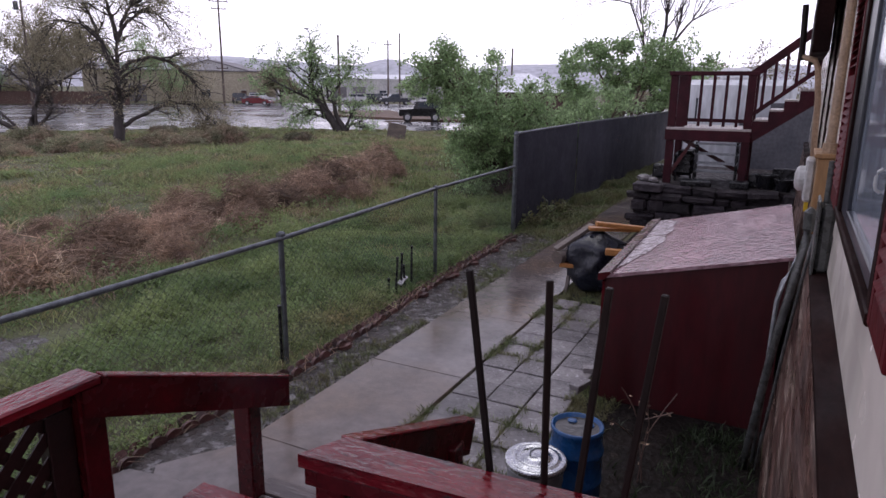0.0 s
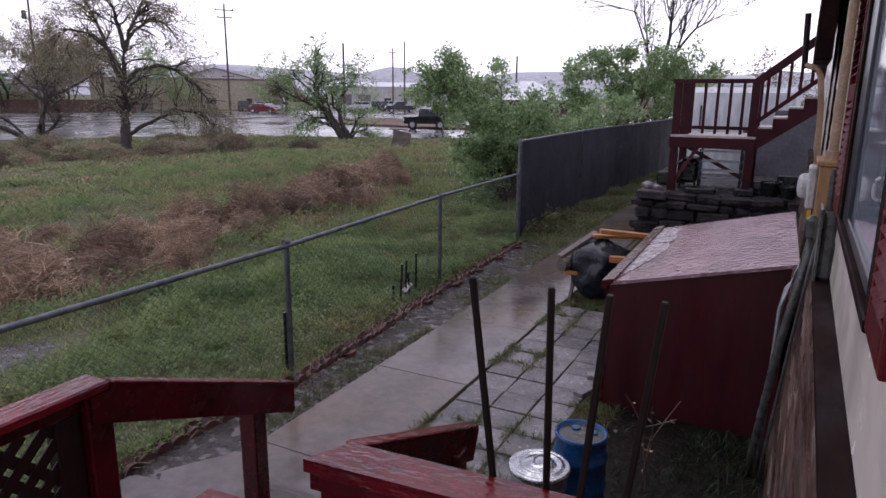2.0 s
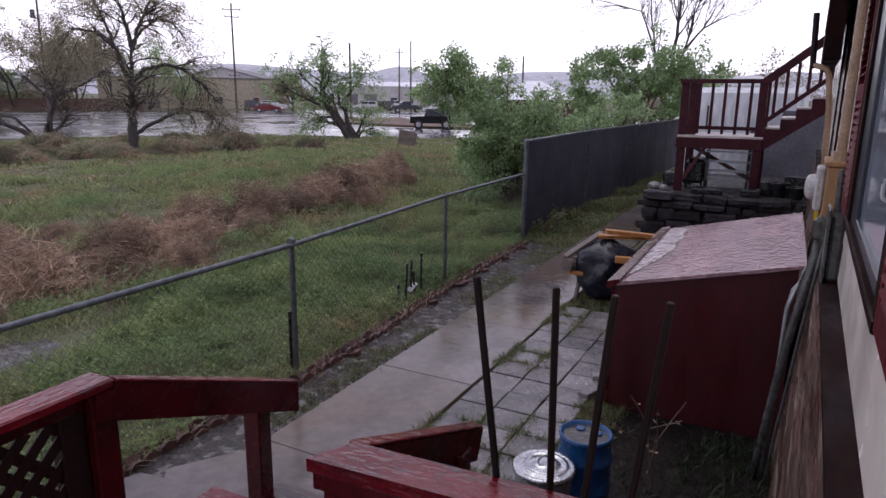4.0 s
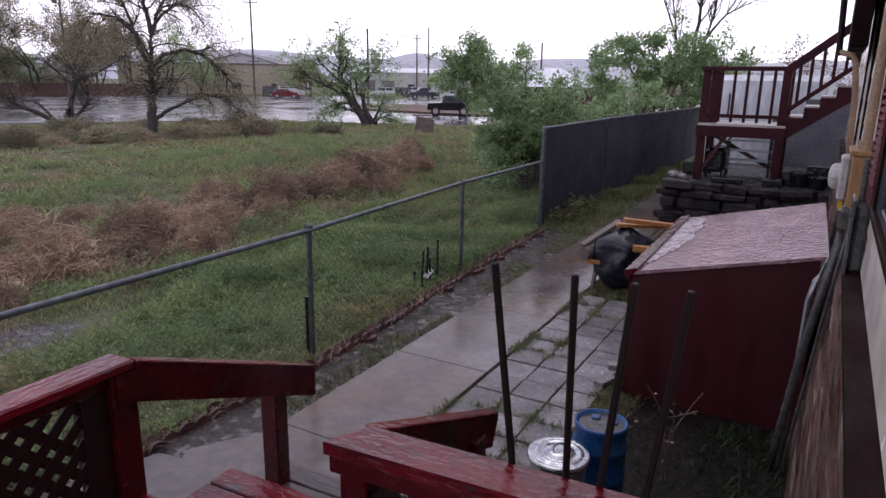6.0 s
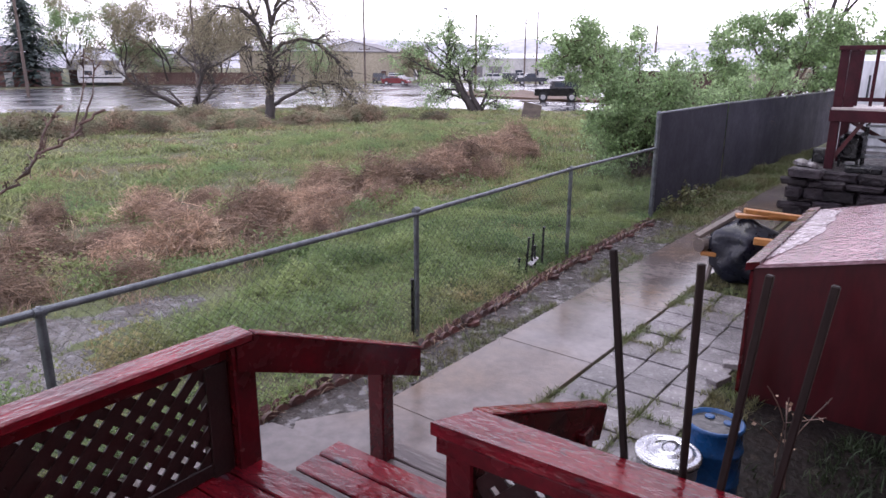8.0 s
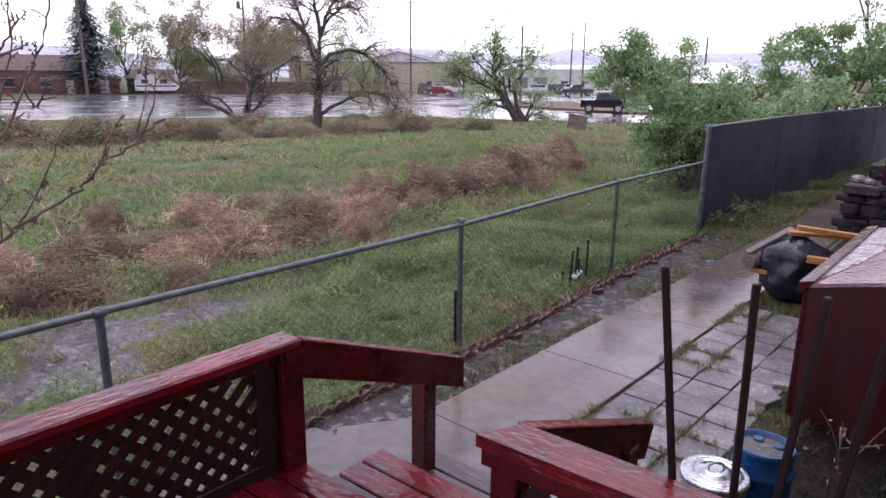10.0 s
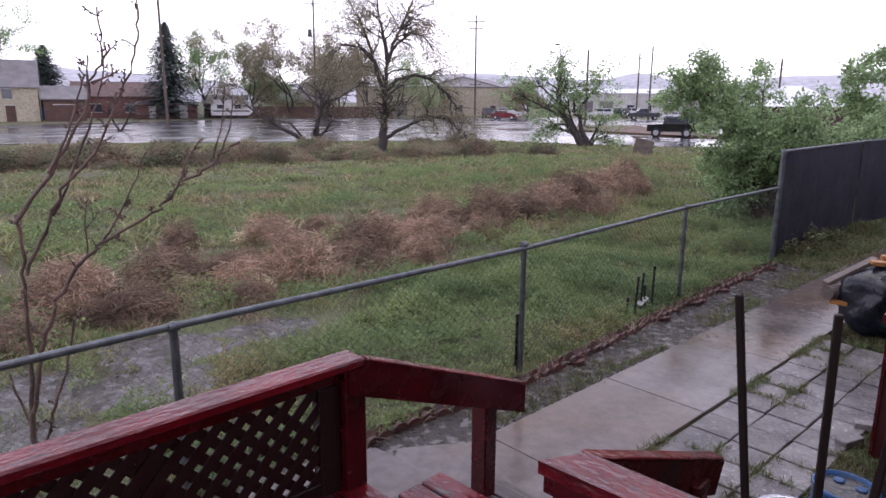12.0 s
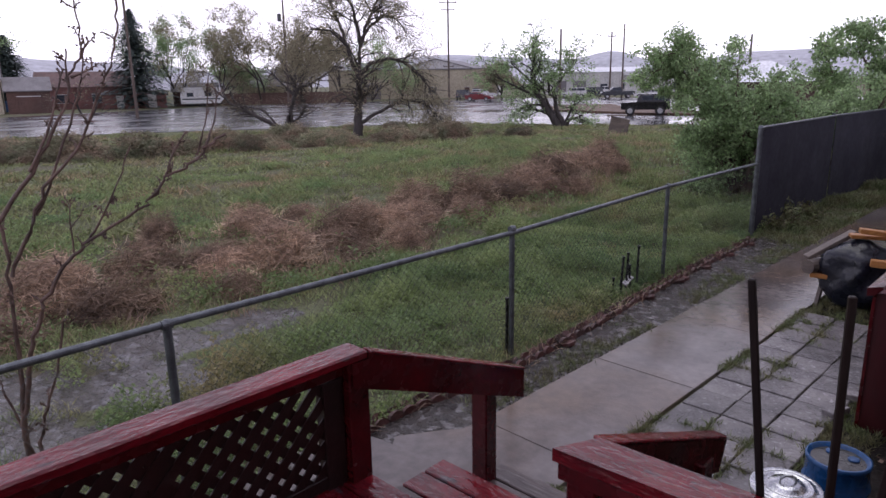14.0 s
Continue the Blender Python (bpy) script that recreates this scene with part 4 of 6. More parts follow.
def puddle(cx, cy, rx, ry):
    """A shallow sheet with an uneven shore that follows the ground and sinks into it at its rim."""
    g, n = Geo(), 72
    rings = ((0.3, 0.016), (0.6, 0.016), (0.85, 0.012), (1.0, 0.002), (1.08, -0.02))
    for q, lift in rings:
        for k in range(n):
            a = 2 * math.pi * k / n
            s = 1 + 0.4 * noise.noise(Vector((math.cos(a) * 1.9 + cx * 3, math.sin(a) * 1.9 + cy * 3, 1))) + 0.16 * noise.noise(Vector((math.cos(a) * 5 + cx, math.sin(a) * 5 + cy, 4)))
            x, y = cx + q * rx * s * math.cos(a), cy + q * ry * s * math.sin(a)
            g.v.append((x, y, ground_z(x, y) + lift))
    g.v.append((cx, cy, ground_z(cx, cy) + 0.016))
    for r in range(len(rings) - 1):
        g.f += [(r * n + k, r * n + (k + 1) % n, (r + 1) * n + (k + 1) % n, (r + 1) * n + k) for k in range(n)]
    g.f += [(k, (k + 1) % n, len(rings) * n) for k in range(n)]
    return g


for p in PUDDLES:
    solid("puddle", puddle(*p), PUDDLE_MUD, "shallow puddle on bare mud with hail in it", "puddle", "puddles in the field", smooth=True)


# ---- dry weed mounds and sage shrubs ----
def mound(seed, n, rx, h, wid, leafy=0, reach=0.34):
    """A domed tangle of bent stems, with small leaf specks on them."""
    r = random.Random(seed)
    V, F = [], []
    for k in range(n):
        a, u = r.uniform(0, 2 * math.pi), r.random()
        s = r.random() ** 0.4
        el = math.asin(u) if r.random() < 0.8 else r.uniform(0, 0.4)
        lump = 1 + 0.3 * noise.noise(Vector((math.cos(a) * 1.6 + seed, math.sin(a) * 1.6, el * 2)))
        p = Vector((rx * s * lump * math.cos(el) * math.cos(a), rx * s * lump * math.cos(el) * math.sin(a), h * s * lump * math.sin(el)))
        d = Vector((r.gauss(0, 1), r.gauss(0, 1), r.gauss(0.15, 0.6))).normalized()
        bend = Vector((r.gauss(0, 1), r.gauss(0, 1), r.gauss(-0.5, 0.8))).normalized() * 0.45
        side = d.cross(Vector((r.gauss(0, 1), r.gauss(0, 1), r.gauss(0, 1)))).normalized() * wid
        L, o = reach * r.uniform(0.5, 1.2), len(V)
        q = p - d * L * 0.5
        for i in range(4):
            z = max(0.0, q.z)
            V += [(q.x - side.x, q.y - side.y, z - side.z), (q.x + side.x, q.y + side.y, z + side.z)]
            d = (d + bend * 0.5).normalized()
            q = q + d * L / 3
        for i in range(3):
            F += [(o + 2 * i, o + 2 * i + 1, o + 2 * i + 3), (o + 2 * i, o + 2 * i + 3, o + 2 * i + 2)]
        for j in range(leafy):
            c = p + Vector((r.gauss(0, 0.08), r.gauss(0, 0.08), r.gauss(0, 0.06)))
            t, w = Vector((r.gauss(0, 1), r.gauss(0, 1), r.gauss(0, 1))).normalized() * 0.07, Vector((r.gauss(0, 1), r.gauss(0, 1), r.gauss(0, 1))).normalized() * 0.03
            o = len(V)
            V += [tuple(c - w), tuple(c + w), tuple(c + t)]
            F.append((o, o + 1, o + 2))
    return V, F


MOUNDS = [raw("tumbleweed", *mound(40 + k, 2600, 0.5, 0.5, 0.0034, 0, 0.24), DRY) for k in range(4)]
spots = [(-29.0, 10.8, 0.8), (-7.85, 4.05, 1.0), (-7.3, 2.7, 1.0), (-6.6, 3.1, 0.9), (-8.9, 6.2, 0.95), (-6.7, 6.3, 1.0), (-6.9, 5.5, 1.0), (-7.2, 6.9, 0.9), (-7.7, 7.6, 0.8), (-7.4, 8.6, 0.9),
         (-8.3, 9.5, 1.0), (-7.6, 10.3, 1.1), (-7.4, 11.3, 1.1), (-7.5, 12.3, 1.1), (-7.9, 13.3, 1.1), (-8.2, 14.4, 1.2), (-8.5, 15.5, 1.25), (-8.8, 16.6, 1.25), (-9.0, 17.8, 1.1),
         (-8.4, 1.3, 1.0), (-7.9, 0.2, 1.1), (-6.5, 2.0, 0.8), (-8.2, 3.0, 0.8), (-9.6, 5.0, 0.7), (-8.1, 12.0, 0.8), (-6.9, 13.0, 0.7), (-9.4, 7.6, 0.7), (-6.3, 7.2, 0.65), (-8.8, 13.6, 0.8),
         (-7.0, 4.8, 0.8), (-6.2, 4.4, 0.6), (-7.6, 5.0, 0.75), (-6.9, 9.4, 0.75), (-7.1, 7.8, 0.75), (-7.9, 14.0, 0.85), (-9.3, 16.2, 0.9), (-7.6, 16.0, 0.7)]
for i, (x, y, s) in enumerate(spots):
    m = pose(x, y, ground_z(x, y) - 0.03, 0, 0, i * 77) @ Matrix.Diagonal((s * rng.uniform(1.1, 1.35), s * rng.uniform(1.0, 1.25), s * rng.uniform(0.75, 1.45), 1))
    ob = MOUNDS[i] if i < 4 else MOUNDS[i % 4].copy()
    if i >= 4:
        scene.collection.objects.link(ob)
    ob.matrix_basis = m
    tagged(ob, "tangled dry brown tumbleweed mound lying in the grass", "tumbleweed", "dry weed mounds")

straw = []
for x, y, s in spots:
    for k in range(int(27 * s)):
        a, q = rng.uniform(0, 6.283), rng.uniform(0.45, 1.5) * s
        straw.append((x + q * 1.1 * math.cos(a), y + q * math.sin(a), ground_z(x, y) - 0.01))
straw = np.array(straw)
V, F = blades(clumps(straw, 12, 0.09, 31), 0.17 * tall(straw, 12, 1.3, 3, 0.5), 0.005, 1.5, 32)
tagged(raw("dead_grass", V, F, DRY), "flattened brown dead grass round the tumbleweed", "dead grass", kind="stuff")

SAGES = [raw("sage_shrub", *mound(60 + k, 420, 0.95, 1.0, 0.008, 22, 0.3), SAGE) for k in range(3)]
sspots = [(-33.4, 8.8), (-32.5, 12.3), (-26.5, 12.0), (-29, 14.0), (-27.5, 16.2), (-25.5, 17.5), (-24.5, 18.8), (-23, 19.5), (-22.2, 20.8), (-21.5, 22.4), (-21.2, 24.8), (-22.5, 24.0), (-19.5, 28),
          (-31, 10.4), (-35.5, 30.5), (-33.5, 32.5), (-23.8, 27.5), (-26.5, 21.5), (-28.5, 18.5), (-24.2, 22.0), (-20.6, 27.0), (-36, 7), (-31, 6), (-34, 3.5), (-30.0, 21.5)]
line = [(-36, 5), (-31, 9), (-27.5, 14), (-24.5, 18.5), (-22, 23), (-20, 28.5)]
for k in range(34):
    q = rng.uniform(0, 4.98)
    (xa, ya), (xb, yb) = line[int(q)], line[int(q) + 1]
    off = rng.gauss(0.4, 1.3)
    sspots.append((xa + (xb - xa) * (q % 1) - 0.8 * off, ya + (yb - ya) * (q % 1) + 0.6 * off))
for i, (x, y) in enumerate(sspots):
    s = rng.choice((0.45, 0.6, 0.75, 0.95, 1.2)) if i < 25 else rng.choice((0.35, 0.48, 0.6, 0.8))
    ob = SAGES[i] if i < 3 else SAGES[i % 3].copy()
    if i >= 3:
        scene.collection.objects.link(ob)
    ob.matrix_basis = pose(x, y, ground_z(x, y) - 0.05, 0, 0, i * 61) @ Matrix.Diagonal((s * rng.uniform(1.1, 1.6), s * rng.uniform(1.1, 1.6), s * rng.uniform(0.6, 1.15), 1))
    tagged(ob, "low grey-green sage shrub at the field's edge", "shrub", "shrubs at the field edge")


# ---- trees ----
def branches(g, p, d, L, r0, depth, rnd, spread, droop, tips, wob=0.16, kids=(2, 4), shrink=0.68, sides=6):
    """A limb that bends as it goes and forks into thinner ones; tips gathers the thin ends."""
    n = 5
    pts, rad = [p.copy()], [r0]
    for i in range(n):
        d = (d + Vector((rnd.gauss(0, wob), rnd.gauss(0, wob), rnd.gauss(0, wob) + (0.05 if depth > 2 else -droop)))).normalized()
        p = p + d * L / n
        pts.append(p.copy())
        rad.append(max(0.004, r0 * (1 - 0.55 * (i + 1) / n)))
    g.tube(pts, rad, max(3, sides), cap=False)
    if depth <= 1:
        tips += [(q, d.copy()) for q in pts[2:]]
    if depth == 0:
        return
    for k in range(rnd.randint(*kids)):
        i = rnd.randint(2, n)
        s = Vector((rnd.gauss(0, 1), rnd.gauss(0, 1), rnd.gauss(0, 0.6)))
        nd = (d + s.normalized() * spread * rnd.uniform(0.6, 1.3)).normalized()
        branches(g, pts[i], nd, L * shrink * rnd.uniform(0.75, 1.2), rad[i] * 0.7, depth - 1, rnd, spread, droop, tips, wob, kids, shrink, sides - 1)


def leaves(tips, per, spread, size, seed, aspect=0.56):
    r = np.random.default_rng(seed)
    P = np.repeat(np.array([tuple(p) for p, _ in tips]), per, axis=0)
    n = len(P)
    P = P + r.normal(0, spread, (n, 3))
    u = r.normal(0, 1, (n, 3))
    u[:, 2] -= 0.5
    u /= np.linalg.norm(u, axis=1)[:, None]
    w = np.cross(u, r.normal(0, 1, (n, 3)))
    w /= np.linalg.norm(w, axis=1)[:, None] + 1e-6
    s = (size * r.uniform(0.6, 1.4, n))[:, None]
    V = np.stack([P, P + u * s * 0.5 + w * s * aspect * 0.5, P + u * s, P + u * s * 0.5 - w * s * aspect * 0.5], 1).reshape(-1, 3)
    i = np.arange(n)[:, None] * 4
    return V, np.concatenate([i + [0, 1, 2], i + [0, 2, 3]], 1).reshape(-1, 3)


def tree(name, at, stems, depth, seed, label, category="tree", leaf=None, per=3, spread=0.12, size=0.08, bark=None, fork=0.75, droop=0.05, group="", kids=(2, 4), shrink=0.68, wob=0.16):
    """stems: (direction, length, radius) of each stem from the foot."""
    rnd = random.Random(seed)
    ob = thing(name, at, label, category, group)
    g, tips = Geo(), []
    for (dx, dy, dz), L, r in stems:
        branches(g, Vector(at) + Vector((dx * 0.1, dy * 0.1, -0.1)), Vector((dx, dy, dz)).normalized(), L, r, depth, rnd, fork, droop, tips, wob, kids, shrink)
    part("trunk", g, bark or BARK, ob, smooth=True)
    if leaf is not None:
        raw("crown", *leaves(tips, per, spread, size, seed), leaf, ob)
    return ob


def clear_of_screen(p):
    """False for twigs that would grow through the dark screen fence."""
    for (xa, ya), (xb, yb) in zip(PF, PF[1:]):
        if ya <= p.y < yb and p.z < 1.85:
            return p.x < xa + (xb - xa) * (p.y - ya) / (yb - ya) - 0.3
    return True


def guided(name, at, limbs, seed, label, toward, twig=0.9, n_twig=7, depth=2, leaf=None, per=2, spread=0.15, size=0.09, droop=0.08, category="tree", bark=None, fork=0.8, group="", wob=0.18, jit=0.012, split=False):
    """A tree whose main limbs follow given lines: each limb is a list of (right, height) from the foot, a first radius and a lean in depth."""
    rnd = random.Random(seed)
    ob = thing(name, at, label, category, group)
    right = Vector((toward[1], -toward[0], 0)).normalized()
    back = Vector((toward[0], toward[1], 0)).normalized()
    g, tips = Geo(), []
    for line, r0, lean in limbs:
        pts, k = [], 4
        for i in range(len(line) - 1):
            for j in range(k):
                t = j / k
                pts.append((line[i][0] * (1 - t) + line[i + 1][0] * t, line[i][1] * (1 - t) + line[i + 1][1] * t))
        pts.append(line[-1])
        n = len(pts)
        P = [Vector(at) + right * (a + rnd.gauss(0, jit * n / 8)) + back * lean * (i / n) ** 1.2 + Vector((0, 0, z)) for i, (a, z) in enumerate(pts)]
        R = [max(min(0.012, r0 * 0.5), r0 * (1 - 0.82 * i / (n - 1))) for i in range(n)]
        if split:
            g = Geo()
        g.tube(P, R, 8, cap=False)
        for q in range(int(n_twig * n / 8)):
            i = rnd.randint(n // 3, n - 1)
            d = (P[i] - P[i - 1]).normalized()
            nd = (d + Vector((rnd.gauss(0, 1), rnd.gauss(0, 1), rnd.gauss(0.1, 0.7))).normalized() * fork).normalized()
            branches(g, P[i], nd, twig * rnd.uniform(0.6, 1.3), R[i] * 0.55, depth, rnd, fork, droop, tips, wob, (2, 3), 0.7, 4)
        if split:
            part("shoot", g, bark or BARK, ob, smooth=True)
    if not split:
        part("trunk", g, bark or BARK, ob, smooth=True)
    tips = [(p, d) for p, d in tips if clear_of_screen(p)]
    if leaf is not None and per:
        raw("crown", *leaves(tips, per, spread, size, seed), leaf, ob)
    return ob


guided("bare_tree", (-29.75, 26.05, -0.5), [
    ([(0, -0.1), (0.1, 1.2), (0.14, 2.5), (0.28, 3.9), (0.36, 5.2)], 0.3, 0.1),
    ([(0.34, 5.0), (0.7, 6.0), (1.2, 7.0), (1.8, 8.3), (2.2, 9.2)], 0.13, 0.8),
    ([(0.34, 5.1), (0.2, 6.2), (-0.1, 7.4), (-0.2, 9.4)], 0.13, -0.6),
    ([(0.2, 3.2), (-0.3, 4.6), (-0.7, 6.0), (-1.2, 7.3), (-1.9, 8.6)], 0.14, 0.9),
    ([(0.36, 5.2), (0.9, 6.0), (1.7, 6.6), (2.4, 6.4), (3.0, 5.6)], 0.1, -0.7),
    ([(-0.4, 5.0), (-1.2, 5.8), (-2.2, 5.9), (-2.9, 5.0)], 0.08, -0.6),
    ([(0.25, 3.4), (0.9, 4.0), (1.9, 4.3), (2.9, 4.0), (3.8, 3.2), (4.5, 2.4), (4.9, 1.5)], 0.12, -0.8),
    ([(0.1, 0.6), (0.9, 1.1), (1.9, 1.6), (2.7, 2.0), (3.7, 1.8), (4.6, 1.1), (5.1, 0.5)], 0.12, -0.9)],
    5, "tall dark nearly bare tree with drooping limbs and sparse buds", (-0.77, 0.64), twig=1.35, n_twig=11, leaf=LEAF_OLIVE, per=5, spread=0.16, size=0.085, droop=0.1)
guided("bare_tree", (-36.7, 25.6, -0.6), [
    ([(0, -0.1), (0.5, 1.3), (0.9, 2.5), (0.8, 3.4), (1.2, 4.2)], 0.2, 0.4),
    ([(0.0, 0.0), (-0.9, 0.7), (-2.2, 1.4), (-3.1, 1.9), (-3.9, 2.7)], 0.17, -0.5),
    ([(-0.1, 0.1), (-1.1, 1.4), (-2.3, 1.7)], 0.1, 0.5),
    ([(0.8, 2.4), (0.0, 3.2), (-0.7, 4.0)], 0.1, 0.4),
    ([(0.85, 2.6), (2.0, 3.1), (3.2, 3.8), (3.9, 4.3)], 0.1, -0.5),
    ([(0.2, 0.2), (1.0, 0.9), (1.5, 1.6), (2.6, 1.5)], 0.13, 0.4),
    ([(0.5, 0.5), (0.7, 1.8), (1.4, 3.0)], 0.1, -0.7)],
    8, "low dark bare tree with sprawling crooked limbs", (-0.77, 0.64), twig=1.0, n_twig=10, leaf=LEAF_OLIVE, per=1, spread=0.12, size=0.07, droop=0.02)
guided("small_tree", (-24.8, 39.9, -0.8), [
    ([(0, -0.1), (-0.6, 0.8), (-1.6, 2.2), (-1.9, 3.2), (-2.0, 4.2), (-1.9, 5.1)], 0.3, 0.3),
    ([(0.3, 0.0), (-0.3, 1.2), (-0.6, 2.6), (0.2, 3.6), (0.9, 4.4)], 0.2, 0.6),
    ([(-1.5, 2.0), (-2.6, 2.6), (-3.8, 3.2), (-4.6, 3.6)], 0.12, -0.5),
    ([(-1.0, 1.6), (-2.2, 1.6), (-3.0, 1.2)], 0.1, 0.4),
    ([(-1.9, 3.0), (-3.0, 4.0), (-3.6, 4.5)], 0.09, 0.5),
    ([(-0.8, 2.2), (-0.9, 3.3), (-0.6, 4.3)], 0.1, -0.5), ([(0, 0.3), (-0.9, 1.0), (-1.9, 1.3), (-2.6, 2.0)], 0.12, 0.3), ([(0.2, 0.2), (0.7, 1.3), (1.1, 2.3)], 0.12, 0.2),
    ([(0.2, 0), (0.6, 0.6), (1.2, 0.8)], 0.16, -0.3), ([(-0.5, 1.0), (-0.9, 1.7), (-1.2, 2.6), (-1.3, 3.6)], 0.12, -0.4)],
    12, "small leaning tree with fresh sparse green leaves", (-0.53, 0.85), twig=1.0, n_twig=9, leaf=LEAF, per=2, spread=0.12, size=0.15, droop=0.03)


def bush(at, stems, seed, label, toward, leaf=LEAF, per=5, size=0.09, spread=0.13, twig=0.7, n_twig=10, group="green bushes behind the fence", r=0.05):
    return guided("bush", at, [(s, r * rng.uniform(0.7, 1.2), rng.uniform(-1.0, 1.0)) for s in stems], seed, label, toward, twig=twig, n_twig=n_twig, leaf=leaf, per=per, spread=spread, size=size, droop=0.04, category="bush", group=group, bark=TWIG)


bush((-4.15, 15.0, -0.05), [
    [(0, 0), (-0.4, 1.2), (-0.9, 2.1), (-1.4, 2.7), (-1.85, 2.6)], [(0, 0), (-0.5, 1.4), (-0.9, 2.4), (-1.2, 2.85), (-1.5, 2.95)], [(0, 0), (-0.4, 1.0), (-0.8, 1.9), (-1.2, 2.4), (-1.6, 2.5)],
    [(0, 0), (-0.2, 1.2), (-0.5, 2.2), (-0.6, 2.75)], [(0.1, 0), (0.0, 1.2), (-0.2, 2.1), (-0.2, 2.6)], [(0.1, 0), (0.2, 1.0), (0.3, 1.7), (0.4, 2.0)], [(0.1, 0), (0.4, 0.8), (0.7, 1.4), (0.9, 1.7)],
    [(0, 0), (-0.4, 0.7), (-0.8, 1.2), (-1.05, 1.6)], [(0, 0), (-0.3, 0.4), (-0.6, 0.75)], [(0.1, 0), (-0.1, 0.6), (-0.3, 1.1)], [(0.1, 0), (0.2, 0.6), (0.1, 1.3)], [(0.1, 0), (0.4, 0.5), (0.5, 0.9)], [(0, 0), (-0.2, 0.25), (-0.45, 0.4)], [(0, 0), (-0.3, 0.3), (-0.7, 0.6)], [(0, 0), (-0.4, 0.5), (-0.75, 1.0)], [(0, 0), (0.1, 0.3), (0.3, 0.5)], [(0.1, 0), (0.1, 0.35), (0.0, 0.7)], [(0.1, 0), (0.6, 0.7), (0.9, 1.3)],
    [(0, 0), (-0.3, 1.0), (-0.5, 1.6), (-0.9, 2.0)], [(0.1, 0), (0.3, 0.9), (0.5, 1.4), (0.6, 1.8)]],
     21, "loose leafy green bush arching over the fence", (-0.37, 0.93), per=5, size=0.068, n_twig=11, twig=0.36, spread=0.06)
bush((-3.6, 18.5, -0.05), [[(0, 0), (-0.5, 0.8), (-1.0, 1.4)], [(0, 0), (0.2, 0.9), (0.4, 1.6)], [(0, 0), (0.7, 0.9), (1.3, 1.8)], [(0, 0), (-0.1, 0.9), (-0.4, 1.5)], [(0, 0), (0.9, 1.2), (1.2, 2.0)], [(0, 0), (0.4, 1.0), (0.7, 1.8)]],
     22, "dense green bush behind the dark screen fence", (-0.25, 0.97), per=4, size=0.09, n_twig=9, twig=0.4, spread=0.07)
bush((-3.4, 24.0, -0.05), [[(0, 0), (-0.8, 1.4), (-1.3, 2.4), (-1.5, 2.9)], [(0, 0), (-0.2, 1.5), (-0.5, 2.8), (-0.9, 3.5)], [(0, 0), (0.5, 1.5), (1.0, 2.6), (1.5, 3.2)], [(0, 0), (0.3, 1.6), (0.5, 3.3)],
     [(0, 0), (1.0, 1.5), (1.9, 2.6)], [(0, 0), (-1.0, 1.5), (-1.6, 2.2)], [(0, 0), (0.0, 1.8), (0.1, 3.5)], [(0, 0), (1.0, 2.0), (1.7, 3.1), (2.3, 3.4)], [(0, 0), (1.5, 1.7), (2.6, 2.5)], [(0, 0), (0.6, 1.8), (0.9, 3.7)]],
     23, "tall leafy green tree-bush behind the fence", (-0.2, 0.98), per=5, size=0.11, spread=0.09, n_twig=9, twig=0.5, r=0.06)
guided("bare_tree", (-2.4, 25.0, 0), [([(0, 0), (0.0, 2.2), (-0.4, 4.0), (-0.7, 6.0)], 0.08, 0.3), ([(0, 1.8), (0.5, 3.6), (0.8, 5.0), (1.2, 6.6)], 0.06, -0.3), ([(-0.2, 3.4), (-0.9, 5.2), (-2.3, 5.6)], 0.04, 0.2),
     ([(0.2, 3.0), (0.3, 4.8), (0.3, 6.8)], 0.08, 0.3), ([(0.5, 3.8), (1.1, 4.6), (1.9, 5.0)], 0.05, -0.2)],
     25, "bare slender tree rising above the green bushes", (-0.13, 0.99), twig=1.1, n_twig=13, leaf=LEAF_OLIVE, per=1, spread=0.05, size=0.05, droop=-0.06, fork=0.55)

